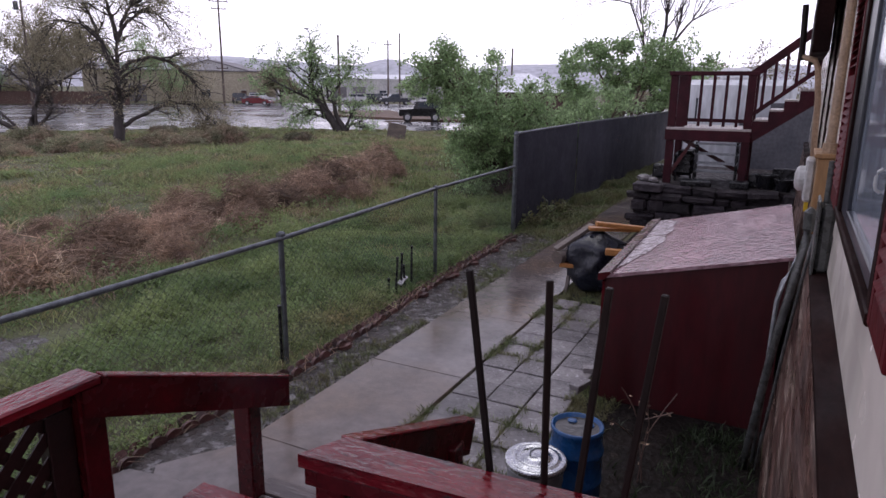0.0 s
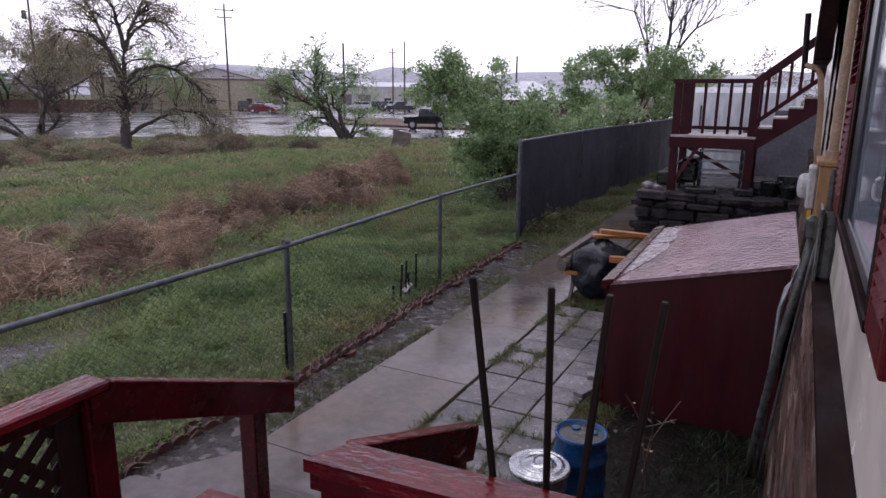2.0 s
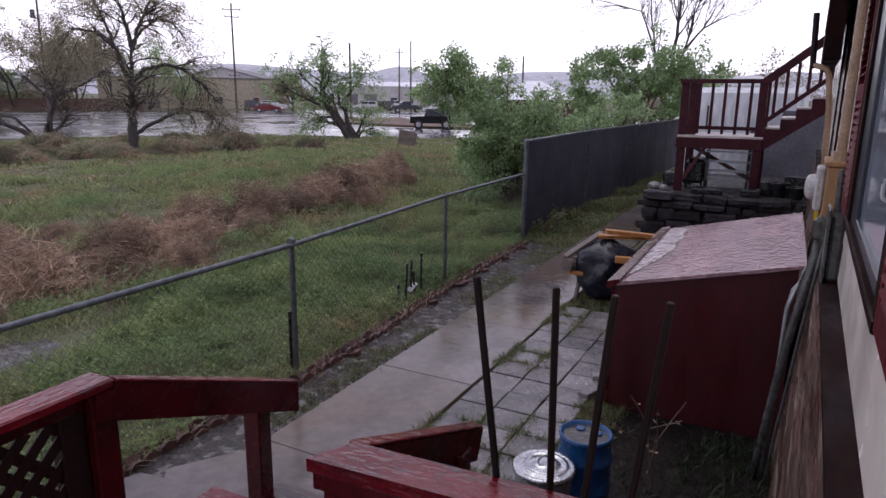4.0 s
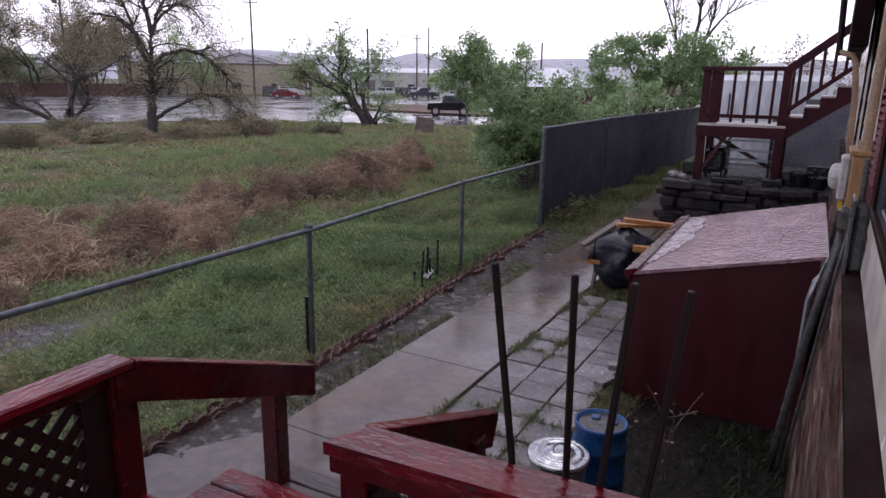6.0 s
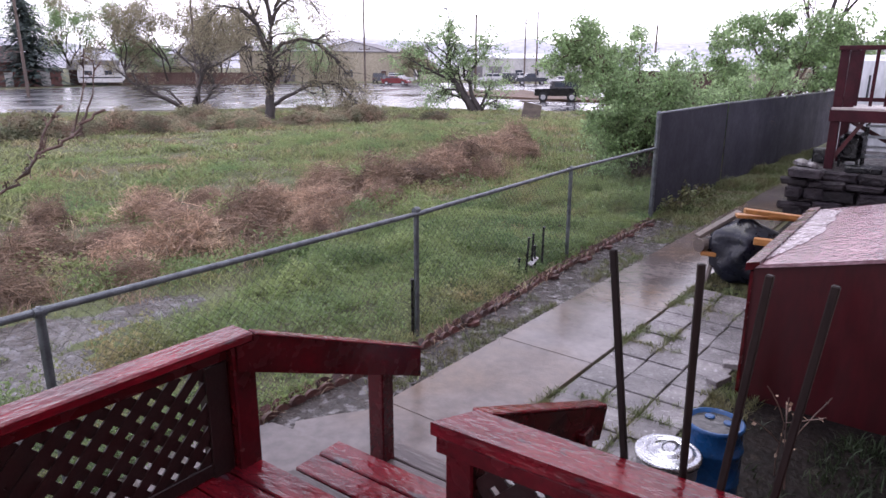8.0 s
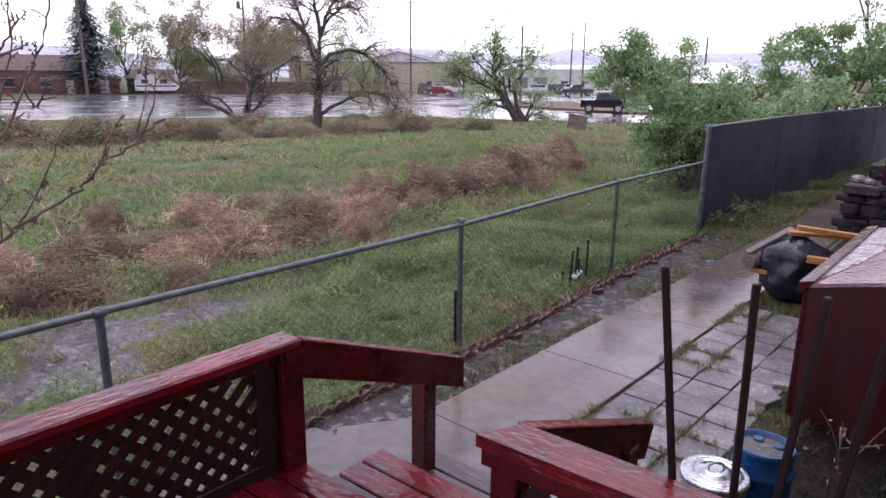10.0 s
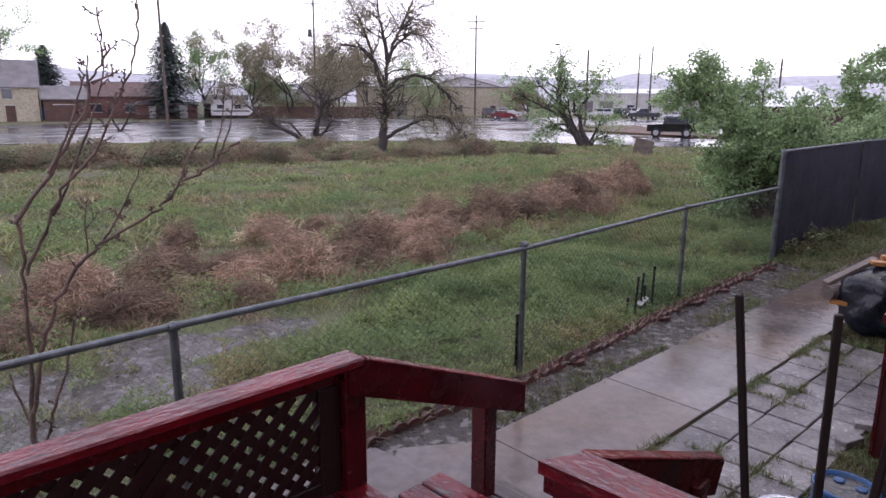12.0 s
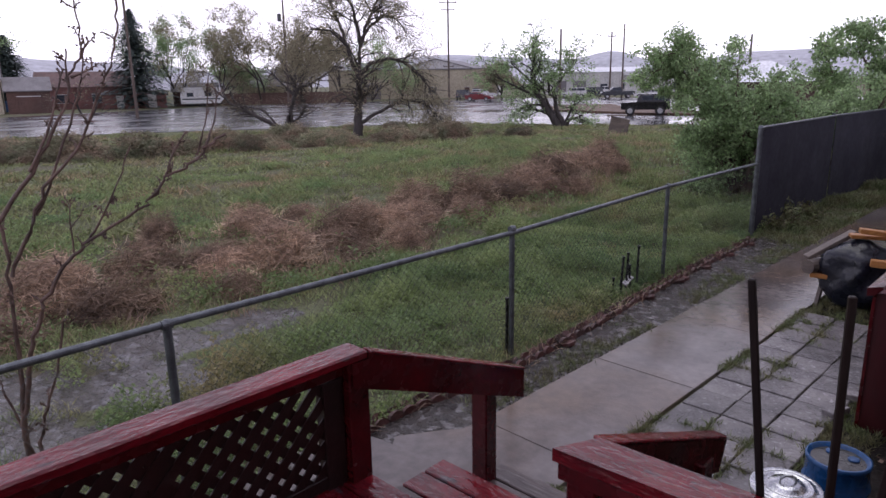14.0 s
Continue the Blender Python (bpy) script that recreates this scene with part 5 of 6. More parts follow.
# bare shoots beside the fence
guided("bare_shrub", (-3.43, 1.35, 0), [
    ([(0.05, -0.05), (0.05, 0.41), (0.08, 0.83), (0.11, 1.24), (0.12, 1.53), (0.11, 1.72)], 0.02, 0.05),
    ([(0.1, 1.68), (0.29, 1.94), (0.42, 2.13), (0.51, 2.29), (0.55, 2.45), (0.61, 2.55), (0.68, 2.67)], 0.013, 0.1),
    ([(0.54, 2.39), (0.54, 2.51), (0.55, 2.6)], 0.009, 0),
    ([(0.56, 2.45), (0.63, 2.48), (0.66, 2.49)], 0.009, 0.05),
    ([(0.12, 1.38), (0.24, 1.62), (0.35, 1.86), (0.53, 2.06), (0.67, 2.32), (0.78, 2.57), (0.81, 2.73), (0.82, 2.88)], 0.012, -0.1),
    ([(0.29, 1.71), (0.4, 1.92), (0.55, 2.29), (0.62, 2.48), (0.62, 2.66), (0.62, 2.85)], 0.009, -0.1),
    ([(0.29, 1.95), (0.4, 2.14), (0.5, 2.42), (0.53, 2.49)], 0.01, 0.1),
    ([(0.06, -0.05), (0.06, 0.52), (0.13, 0.82), (0.18, 1.02), (0.25, 1.18), (0.34, 1.34), (0.43, 1.46), (0.52, 1.52), (0.81, 1.69), (0.93, 1.77), (0.99, 1.87), (1.09, 1.91), (1.2, 2), (1.34, 2.1)], 0.0165, -0.05),
    ([(0.52, 1.52), (0.58, 1.61), (0.72, 1.87), (0.8, 2.06)], 0.009, -0.1),
    ([(0.99, 1.87), (1.03, 1.98), (1.13, 2.13)], 0.01, 0),
    ([(1.18, 1.98), (1.26, 2.22), (1.29, 2.44)], 0.007, 0),
    ([(1.24, 2.04), (1.31, 2.18), (1.34, 2.36)], 0.008, 0.05),
    ([(0.12, -0.05), (0.12, 0.37), (0.19, 0.59), (0.26, 0.79), (0.34, 1.1)], 0.015, -0.1),
    ([(0.44, 1.47), (0.45, 1.71), (0.47, 1.79)], 0.006, 0),
    ([(0.44, 1.61), (0.51, 1.69)], 0.006, 0),
    ([(0.06, -0.05), (0.06, 0.39), (0.03, 0.53), (-0.02, 0.72)], 0.014, 0.05)],
    31, "leafless shrub of tall brown budding shoots by the fence", (-0.96, 0.26), twig=0.07, n_twig=3, depth=0, jit=0.002, leaf=TWIG, per=2, spread=0.006, size=0.02, split=True, category="shrub", bark=TWIG, fork=0.9, droop=-0.05)



# ---- firs and far trees ----
def fir(at, h, r, seed, label):
    rnd = random.Random(seed)
    ob = thing("fir_tree", at, label, "fir tree", "dark firs across the road")
    part("trunk", Geo().tube([at, (at[0], at[1], at[2] + h * 0.95)], [0.28, 0.04], 8), BARK, ob)
    V, F = [], []
    n = 80
    for i in range(n):
        t = i / n
        rr = r * (1 - t) ** 0.8 * (1 + 0.22 * noise.noise(Vector((i * 0.35, seed, 1)))) + 0.1
        for k in range(13):
            a = rnd.uniform(0, 2 * math.pi)
            L = rr * rnd.uniform(0.5, 1.12)
            p, o = Vector(at) + Vector((0, 0, 0.8 + (h - 0.9) * t + rnd.uniform(-0.25, 0.25))), Vector((math.cos(a), math.sin(a), 0))
            s = Vector((-o.y, o.x, 0))
            for j in range(7):
                q = p + o * L * (0.15 + 0.14 * j) + s * rnd.gauss(0, 0.16) + Vector((0, 0, -0.16 * L * j / 7 + rnd.uniform(-0.2, 0.2)))
                w, e = 0.4 * (1 - 0.08 * j) * (1 - 0.65 * t), o + s * rnd.gauss(0, 0.6)
                c = len(V)
                V += [tuple(q - s * w), tuple(q + s * w + Vector((0, 0, rnd.uniform(-0.1, 0.1)))), tuple(q + e * (0.85 - 0.55 * t) + Vector((0, 0, rnd.uniform(-0.45, 0.1))))]
                F.append((c, c + 1, c + 2))
    raw("foliage", V, F, FIR, ob)


fir((-106, 46.2, -0.7), 14.6, 7.0, 3, "tall dark fir tree across the road")
fir((-117, 31.8, -0.7), 11.0, 5.2, 4, "smaller dark fir tree beside a house")
far_spots = [(-108, 53.5, 13.5), (-104, 58.5, 14.0), (-101, 65.0, 14.5), (-112, 20.0, 17.0), (-97, 70.5, 10.5), (-80, 104, 6), (-108, 60, 9), (-100, 74.4, 11.5), (-96.8, 78.6, 12.0), (-95.5, 84.5, 10.0)]
for i, (x, y, h) in enumerate(far_spots):
    tree("far_tree", (x, y, -0.7), [((rng.gauss(0, 0.12), rng.gauss(0, 0.12), 1), h * 0.55, 0.22), ((rng.gauss(0, 0.4), rng.gauss(0, 0.4), 1), h * 0.55, 0.16), ((rng.gauss(0, 0.4), rng.gauss(0, 0.4), 1), h * 0.55, 0.16)], 4, 70 + i,
         "hazy half-bare tree with pale spring leaves across the road", leaf=LEAF_OLIVE if i % 3 else LEAF, per=6, spread=0.32, size=0.24, group="trees across the road", kids=(3, 4), shrink=0.66, droop=0.03)
for i in range(8):
    x, y = -9 + i * 1.9, 62 + (i % 3) * 3
    tree("far_tree", (x, y, -0.7), [((rng.gauss(0, 0.2), rng.gauss(0, 0.2), 1), 2.3 + 0.5 * (i % 3), 0.12)], 4, 90 + i, "low far tree line of bare tops", leaf=LEAF_OLIVE, per=1, spread=0.25, size=0.22, group="far tree line", kids=(3, 4), shrink=0.7)

tree("bare_tree", (-66.8, 24.3, -0.7), [((-0.1, -0.2, 1), 2.4, 0.14), ((0.2, 0.5, 1), 2.6, 0.12)], 4, 120, "small dark bare tree with two stems by the road", leaf=LEAF_OLIVE, per=1, spread=0.1, size=0.1, kids=(2, 3))

for k, (x, y, h) in enumerate(((-2.42, 11.8, 0.26), (-2.4, 12.6, 0.3), (-2.36, 13.3, 0.22))):
    tree("weed_clump", (x, y, 0.0), [((rng.gauss(0.1, 0.3), rng.gauss(0, 0.4), 1), h, 0.008) for q in range(4)], 2, 130 + k, "leafy green weed growing up against the dark fence", "weed", leaf=JOINT_GRASS, per=3, spread=0.05, size=0.06, group="weeds at the dark fence", bark=TWIG)

# ---- buildings, poles and hills beyond the lot ----
def block(name, at, turn, w, d, h, rise, wall, roof, label, openings=(), overhang=0.3, category="building", hip=False):
    """A building: w along its front, d deep, h to the eaves, a ridge along the front. openings: (x, z, width, height, material, part name)."""
    m = pose(*at, 0, 0, turn)
    ob = thing(name, at, label, category)
    x0, x1, o = -w / 2, w / 2, overhang
    if hip:
        part("wall", Geo().box(x0, x1, 0, d, -0.3, h), wall, ob, m=m)
        vs = [(x0 - o, -o, h), (x1 + o, -o, h), (x1 + o, d + o, h), (x0 - o, d + o, h), (x0 + d / 2, d / 2, h + rise), (x1 - d / 2, d / 2, h + rise)]
        part("roof", Geo().add(vs, [(0, 1, 5, 4), (1, 2, 5), (2, 3, 4, 5), (3, 0, 4), (0, 3, 2, 1)]), roof, ob, m=m)
    elif rise < 0:
        part("wall", Geo().prism([(0, -0.3), (d, -0.3), (d, h + rise), (0, h)], x0, x1), wall, ob, m=m)
        part("roof", Geo().prism([(-o, h + 0.02), (d + o, h + rise + 0.02), (d + o, h + rise + 0.2), (-o, h + 0.2)], x0 - o, x1 + o), roof, ob, m=m)
    else:
        part("wall", Geo().prism([(0, -0.3), (d, -0.3), (d, h), (d / 2, h + rise), (0, h)], x0, x1), wall, ob, m=m)
        t = 0.16
        part("roof", Geo().prism([(-o, h - o * 2 * rise / d + 0.02), (d / 2, h + rise + 0.02), (d + o, h - o * 2 * rise / d + 0.02), (d + o, h - o * 2 * rise / d + t), (d / 2, h + rise + t + 0.02), (-o, h - o * 2 * rise / d + t)], x0 - o, x1 + o), roof, ob, m=m)
    for x, z, ww, hh, mm, nm in openings:
        f = part(nm, Geo().box(x - ww / 2, x + ww / 2, -0.09, 0.05, z, z + hh, 0.02), mm, ob, m=m)
        part("lintel", Geo().box(x - ww / 2 - 0.08, x + ww / 2 + 0.08, -0.12, 0.0, z + hh, z + hh + 0.1), WHITE_METAL, f, m=m)
        part("sill", Geo().box(x - ww / 2 - 0.08, x + ww / 2 + 0.08, -0.14, 0.0, z - 0.1, z), WHITE_METAL, f, m=m)
    return ob


G = -0.7
block("warehouse", (-98, 98, G), 42, 34, 14, 5.6, -0.4, TAN_WALL, GREY_ROOF, "long flat-roofed tan warehouse across the lot", [(-8, 0, 3, 3, GREY_ROOF, "door"), (4, 1, 1.6, 1.2, GLASS_DARK, "window"), (11, 0, 1, 2.1, BROWN_WALL, "door")])
block("gabled_shop", (-94, 119, G), 118, 22, 20, 5.2, 2.6, WHITE_METAL, GREY_ROOF, "pale metal gabled shop building", [(5, 0, 3, 3.2, GREY_ROOF, "door")])
block("office_building", (-82, 140, G), 32, 22, 12, 4.8, 1.0, WHITE_METAL, WHITE_ROOF, "low pale building with roll doors and a white roof", [(-7, 0, 3, 3, GREY_ROOF, "door"), (-2.5, 0, 3, 3, GREY_ROOF, "door"), (3, 1, 1.6, 1.2, GLASS_DARK, "window"), (8, 1, 1.6, 1.2, GLASS_DARK, "window")])
block("office_building", (-68, 146, G), 32, 15, 10, 4.0, -0.3, WHITE_METAL, WHITE_ROOF, "low flat pale annex beside the shop", [(-3, 1, 2.4, 1.3, GLASS_DARK, "window"), (4, 1, 2.4, 1.3, GLASS_DARK, "window")])
block("small_house", (-18.6, 60, G), 16, 8.2, 7, 2.7, 1.75, BROWN_WALL, WHITE_ROOF, "small house with a bright white metal roof", [(-1, 0.9, 1.2, 1.2, GLASS_DARK, "window")], hip=True, category="house")
block("tan_house", (-104, 21.5, G), 74, 11, 8, 4.6, 3.4, TAN_WALL, GREY_ROOF, "tan two-storey house with a grey gable roof", [(-2, 1, 1.3, 1.4, GLASS_DARK, "window"), (2.2, 0, 1.1, 2.1, BROWN_WALL, "door"), (2, 3, 1.1, 1.2, GLASS_DARK, "window")], category="house")
block("garage", (-101, 29.5, G), 74, 5, 6, 3.0, 1.6, BROWN_WALL, GREY_ROOF, "brown garage with a grey roof beside the tan house", [(0, 0, 2.6, 2.2, BROWN_WALL, "door")])
block("brick_house", (-113, 40.5, G), 66, 13, 8, 3.4, 2.2, BRICK_RED, BROWN_ROOF, "low dull red brick house with a brown roof", [(-3, 1, 1.5, 1.2, GLASS_DARK, "window"), (2, 1, 1.5, 1.2, GLASS_DARK, "window"), (4.5, 0, 1, 2.1, WHITE_METAL, "door")], category="house")
block("red_outbuilding", (-105, 45.0, G), 64, 9, 4, 2.2, -0.3, BRICK_RED, GREY_ROOF, "low dull red outbuilding by the road", [(-2, 0, 1.0, 1.9, WHITE_METAL, "door"), (2.5, 0.2, 1.2, 1.8, WHITE_METAL, "door")])
block("tan_cottage", (-112, 74, G), 55, 14, 8, 2.9, 2.0, TAN_WALL, GREY_ROOF, "tan cottage with a grey roof behind a fence", [(-3, 1, 1.5, 1.2, GLASS_DARK, "window"), (3, 1, 1.5, 1.2, GLASS_DARK, "window")], category="house")
block("carport", (-106, 55.5, G), 62, 7, 5, 2.4, 1.2, BROWN_WALL, GREY_ROOF, "dark open-fronted carport across the road", [(0, 0, 3.4, 2.1, BLACK, "door")])

yard_fence = thing("board_fence", (-98, 66, G), "long dark brown board fence along the road", "fence")
fa, fb = Vector((-104.5, 58, 0)), Vector((-91.5, 80, 0))
for k in range(110):
    q = fa.lerp(fb, k / 110)
    e = fa.lerp(fb, (k + 0.93) / 110)
    part("board", Geo().beam((q.x, q.y, G + 0.95 + 0.03 * math.sin(k * 1.7)), (e.x, e.y, G + 0.95 + 0.03 * math.sin(k * 1.7)), 0.03, 1.9), BROWN_WALL, yard_fence)

refuse = thing("refuse_bin", (-112, 29.6, G), "blue refuse bin beside the garage across the road", "bin")
part("body", Geo().box(-1.0, 1.0, -0.8, 0.8, 0, 1.5, 0.06, pose(-112, 29.6, G, 0, 0, 74)), BLUE, refuse)
part("lid", Geo().box(-1.04, 1.04, -0.84, 0.84, 1.51, 1.6, 0.03, pose(-112, 29.6, G, 0, 0, 74)), BLUE, refuse)
rv = thing("travel_trailer", (-102, 54.5, G), "white travel trailer parked by the houses", "trailer")
RV = pose(-102.5, 54.8, G, 0, 0, 62)
part("body", Geo().prism([(-3.2, 0.5), (2.6, 0.5), (3.3, 1.2), (2.9, 3.0), (-3.0, 3.0), (-3.3, 1.6)], -1.1, 1.1, axis=1), CAR_WHITE, rv, m=RV)
for x in (-1.8, 0.9):
    part("window", Geo().box(x - 0.5, x + 0.5, -1.13, -1.09, 1.6, 2.2, 0.01), GLASS_DARK, rv, m=RV)
part("stripe", Geo().box(-3.0, 2.7, -1.115, -1.1, 1.1, 1.3), CAR_GREY, rv, m=RV)
for x in (-0.5, 0.3):
    part("wheel", Geo().lathe([(0.2, -0.1), (0.34, -0.1), (0.34, 0.1), (0.2, 0.1)], 16, pose(x, -0.95, 0.34, 90)), RUBBER, rv, m=RV)


def pole(x, y, h, arms, label, z=G, lean=(0, 0)):
    ob = thing("utility_pole", (x, y, z), label, "utility pole", "utility poles")
    part("shaft", Geo().tube([(x, y, z - 0.3), (x + lean[0], y + lean[1], z + h)], [0.17, 0.11], 10), POLE_WOOD, ob)
    for dz, w in arms:
        part("crossarm", Geo().beam((x - w * 0.7 / 2, y - w * 0.7 / 2, z + h - dz), (x + w * 0.7 / 2, y + w * 0.7 / 2, z + h - dz), 0.1, 0.12, 0.01), POLE_WOOD, ob)
        for s in (-0.45, 0, 0.45):
            part("insulator", Geo().lathe([(0.05, 0), (0.06, 0.1), (0.03, 0.18)], 8, pose(x + s * w * 0.7, y + s * w * 0.7, z + h - dz + 0.06)), CAR_GREY, ob)
    return ob


pole(-70.85, 30.72, 13.5, (), "tall plain wooden utility pole by the road")
pl = pole(-83.4, 58.1, 17, ((0.6, 2.2),), "tall utility pole with a transformer", lean=(0.1, 0.1))
part("transformer", Geo().lathe([(0.26, 0), (0.28, 0.1), (0.28, 0.95), (0.2, 1.05)], 12, pose(-83.75, 57.75, 11.2)), CAR_GREY, pl)
pole(-69.2, 77.3, 15.4, ((0.9, 2.6), (1.9, 2.0), (10.0, 1.6)), "utility pole with two crossarms")
pole(-43.6, 68.4, 8.8, (), "bare wooden pole at the lot's edge")
pole(-60.1, 109.6, 11.2, ((0.8, 1.4),), "utility pole with a short crossarm")
pole(-55.9, 106.2, 12.0, (), "plain utility pole behind the lot")
pole(-30.5, 92.0, 8.4, (), "short pole behind the green bushes")
lamp = thing("street_lamp", (-46.2, 66.6, G), "street lamp with a flat head over the lot", "street lamp")
part("post", Geo().tube([(-46.2, 66.6, G), (-46.2, 66.6, 8.2), (-46.0, 66.0, 8.5), (-45.6, 65.2, 8.55)], [0.08, 0.05, 0.04, 0.04], 8), FENCE_STEEL, lamp)
part("head", Geo().lathe([(0.05, -0.06), (0.32, -0.02), (0.3, 0.05), (0.08, 0.12)], 14, pose(-45.5, 65.0, 8.55)), CAR_GREY, lamp)

for a, b, sag in (((-69.8, 76.7, 13.8), (-83.8, 57.7, 15.6), 0.7), ((-68.6, 77.9, 13.8), (-60.4, 109.3, 9.7), 0.7), ((-83.0, 58.5, 15.6), (-110, -20, 14), 1.8)):
    a, b = Vector(a), Vector(b)
    g = Geo().tube([a.lerp(b, k / 12) - Vector((0, 0, sag * 4 * (k / 12) * (1 - k / 12))) for k in range(13)], 0.016, 4)
    solid("power_line", g, BLACK, "thin sagging power line between utility poles", "power line", "power lines")


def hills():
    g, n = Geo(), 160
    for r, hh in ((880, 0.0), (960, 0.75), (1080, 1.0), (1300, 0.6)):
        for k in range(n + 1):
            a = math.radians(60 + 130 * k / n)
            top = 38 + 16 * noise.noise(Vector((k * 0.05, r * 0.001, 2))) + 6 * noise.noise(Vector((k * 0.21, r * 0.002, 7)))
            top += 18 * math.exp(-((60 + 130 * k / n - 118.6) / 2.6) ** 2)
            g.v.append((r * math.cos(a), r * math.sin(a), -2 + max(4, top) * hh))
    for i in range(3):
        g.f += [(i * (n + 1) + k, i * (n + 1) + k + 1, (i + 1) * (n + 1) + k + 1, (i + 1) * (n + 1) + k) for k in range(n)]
    solid("hills", g, HILL, "low hills on the horizon, haze put into their pale colour", "hills", kind="structure", smooth=True)


hills()


# ---- vehicles ----
def car(name, at, turn, paint, L, W, lower, cabin, label, wheel=0.36, group="parked vehicles", spare=False):
    """lower and cabin: side outlines (along, height), nose towards +x."""
    m = pose(*at, 0, 0, turn)
    ob = thing(name, at, label, "car", group)
    part("body", Geo().prism(lower, -W / 2, W / 2, axis=1), paint, ob, m=m)
    w2 = W / 2 - 0.1
    n = len(cabin)
    vs = [(x, s * (W / 2 - 0.02 if z < cabin[0][1] + 0.05 else w2 - 0.06), z) for s in (-1, 1) for x, z in cabin]
    part("cabin", Geo().add(vs, [tuple(range(n)), tuple(range(2 * n - 1, n - 1, -1))] + [(i, i + n, (i + 1) % n + n, (i + 1) % n) for i in range(n)]), paint, ob, m=m)
    zs, xs = [z for _, z in cabin], [x for x, _ in cabin]
    zb, zt, xa, xb = min(zs), max(zs), min(xs), max(xs)
    for s in (-1, 1):
        for x0, x1 in ((xa + 0.2, (xa + xb) / 2 - 0.1), ((xa + xb) / 2 + 0.02, xb - 0.45)):
            part("window", Geo().box(x0, x1, s * (W / 2 - 0.11) - 0.03, s * (W / 2 - 0.11) + 0.06, zb + 0.1, zt - 0.12, 0.02), GLASS_DARK, ob, m=m)
    part("windscreen", Geo().beam((xb - 0.06, 0, zb + 0.12), (xb - 0.34, 0, zt - 0.06), W - 0.4, 0.05), GLASS_DARK, ob, m=m)
    x_lo, x_hi = min(x for x, _ in lower), max(x for x, _ in lower)
    for x, mm, nm in ((x_hi, CAR_WHITE, "headlight"), (x_lo, CAR_RED, "tail_light")):
        for s in (-1, 1):
            part(nm, Geo().box(x - 0.04, x + 0.04, s * (W / 2 - 0.25) - 0.12, s * (W / 2 - 0.25) + 0.12, 0.72, 0.9, 0.02), mm, ob, m=m)
    for x in (x_lo + L * 0.19, x_hi - L * 0.19):
        for s in (-1, 1):
            wh = part("wheel", Geo().lathe([(wheel * 0.6, -0.11), (wheel, -0.1), (wheel, 0.1), (wheel * 0.6, 0.11)], 18, pose(x, s * (W / 2 - 0.05), wheel, 90)), RUBBER, ob, m=m)
            part("rim", Geo().lathe([(0.03, -0.125), (wheel * 0.58, -0.12), (wheel * 0.58, 0.12), (0.03, 0.125)], 12, pose(x, s * (W / 2 - 0.05), wheel, 90)), CHROME, wh, m=m)
    return ob


JEEP = [(-2.0, 0.5), (2.0, 0.5), (2.05, 0.7), (2.0, 1.08), (0.75, 1.15), (-2.0, 1.15)], [(-1.98, 1.12), (0.75, 1.12), (0.45, 1.8), (-1.95, 1.82)]
SEDAN = [(-2.2, 0.35), (2.2, 0.35), (2.25, 0.65), (1.9, 0.85), (0.9, 0.98), (-1.5, 1.0), (-2.2, 0.92)], [(-1.7, 0.96), (1.0, 0.96), (0.3, 1.42), (-0.9, 1.45)]
SUV = [(-2.3, 0.45), (2.3, 0.45), (2.35, 0.8), (2.1, 1.02), (1.0, 1.12), (-2.3, 1.12)], [(-2.25, 1.1), (1.05, 1.1), (0.35, 1.75), (-2.1, 1.78)]
PICKUP = [(-2.7, 0.55), (2.7, 0.55), (2.72, 0.95), (2.5, 1.12), (1.3, 1.2), (-2.7, 1.18)], [(-0.7, 1.15), (1.35, 1.15), (0.7, 1.85), (-0.5, 1.88)]
car("jeep", (-26.6, 55.9, -0.66), 207, CAR_BLACK, 4.1, 1.8, *JEEP, "black boxy off-road car parked at the lot's edge", 0.4)
car("sedan", (-70, 85.5, -0.66), 20, CAR_RED, 4.4, 1.75, *SEDAN, "red sedan parked across the wet lot")
car("suv", (-80, 93, -0.66), 120, CAR_GREY, 4.6, 1.85, *SUV, "dark grey sport utility car parked by the warehouse")
car("pickup", (-83, 100, -0.66), 30, CAR_GREY, 5.4, 1.95, *PICKUP, "dark pickup parked by the warehouse")
car("suv", (-79, 97.5, -0.66), 40, CAR_WHITE, 4.6, 1.85, *SUV, "white sport utility car beside the dark pickup")
car("suv", (-65.8, 107, -0.66), 205, CAR_WHITE, 4.6, 1.85, *SUV, "white sport utility car in the lot")
car("pickup", (-65.5, 118, -0.66), 210, CAR_WHITE, 5.4, 1.95, *PICKUP, "white pickup parked near the pale building")
car("suv", (-65.5, 112.5, -0.66), 160, CAR_GREY, 4.6, 1.85, *SUV, "dark car between the white ones")
car("pickup", (-55.5, 104, -0.66), 215, CAR_GREY, 5.4, 1.95, *PICKUP, "dark grey pickup at the edge of the lot")
car("sedan", (-50, 104, -0.66), 210, CAR_WHITE, 4.4, 1.75, *SEDAN, "pale sedan at the edge of the lot")

# an old wooden box leaning in the field, and a dumpster by the houses
stump = thing("wooden_crate", (-15.3, 30.0, -0.35), "weathered brown wooden box tilted in the grass", "crate")
SM = pose(-15.3, 30.2, -0.4, 0, 9, 28)
part("box_body", Geo().box(-0.46, 0.44, -0.34, 0.34, 0.0, 1.0, 0.03), OLD_WOOD, stump, m=SM)
part("box_lid", Geo().box(-0.52, 0.42, -0.38, 0.38, 1.01, 1.08, 0.02, pose(0, 0, 0.07, 0, -9, 0)), OLD_WOOD, stump, m=SM)

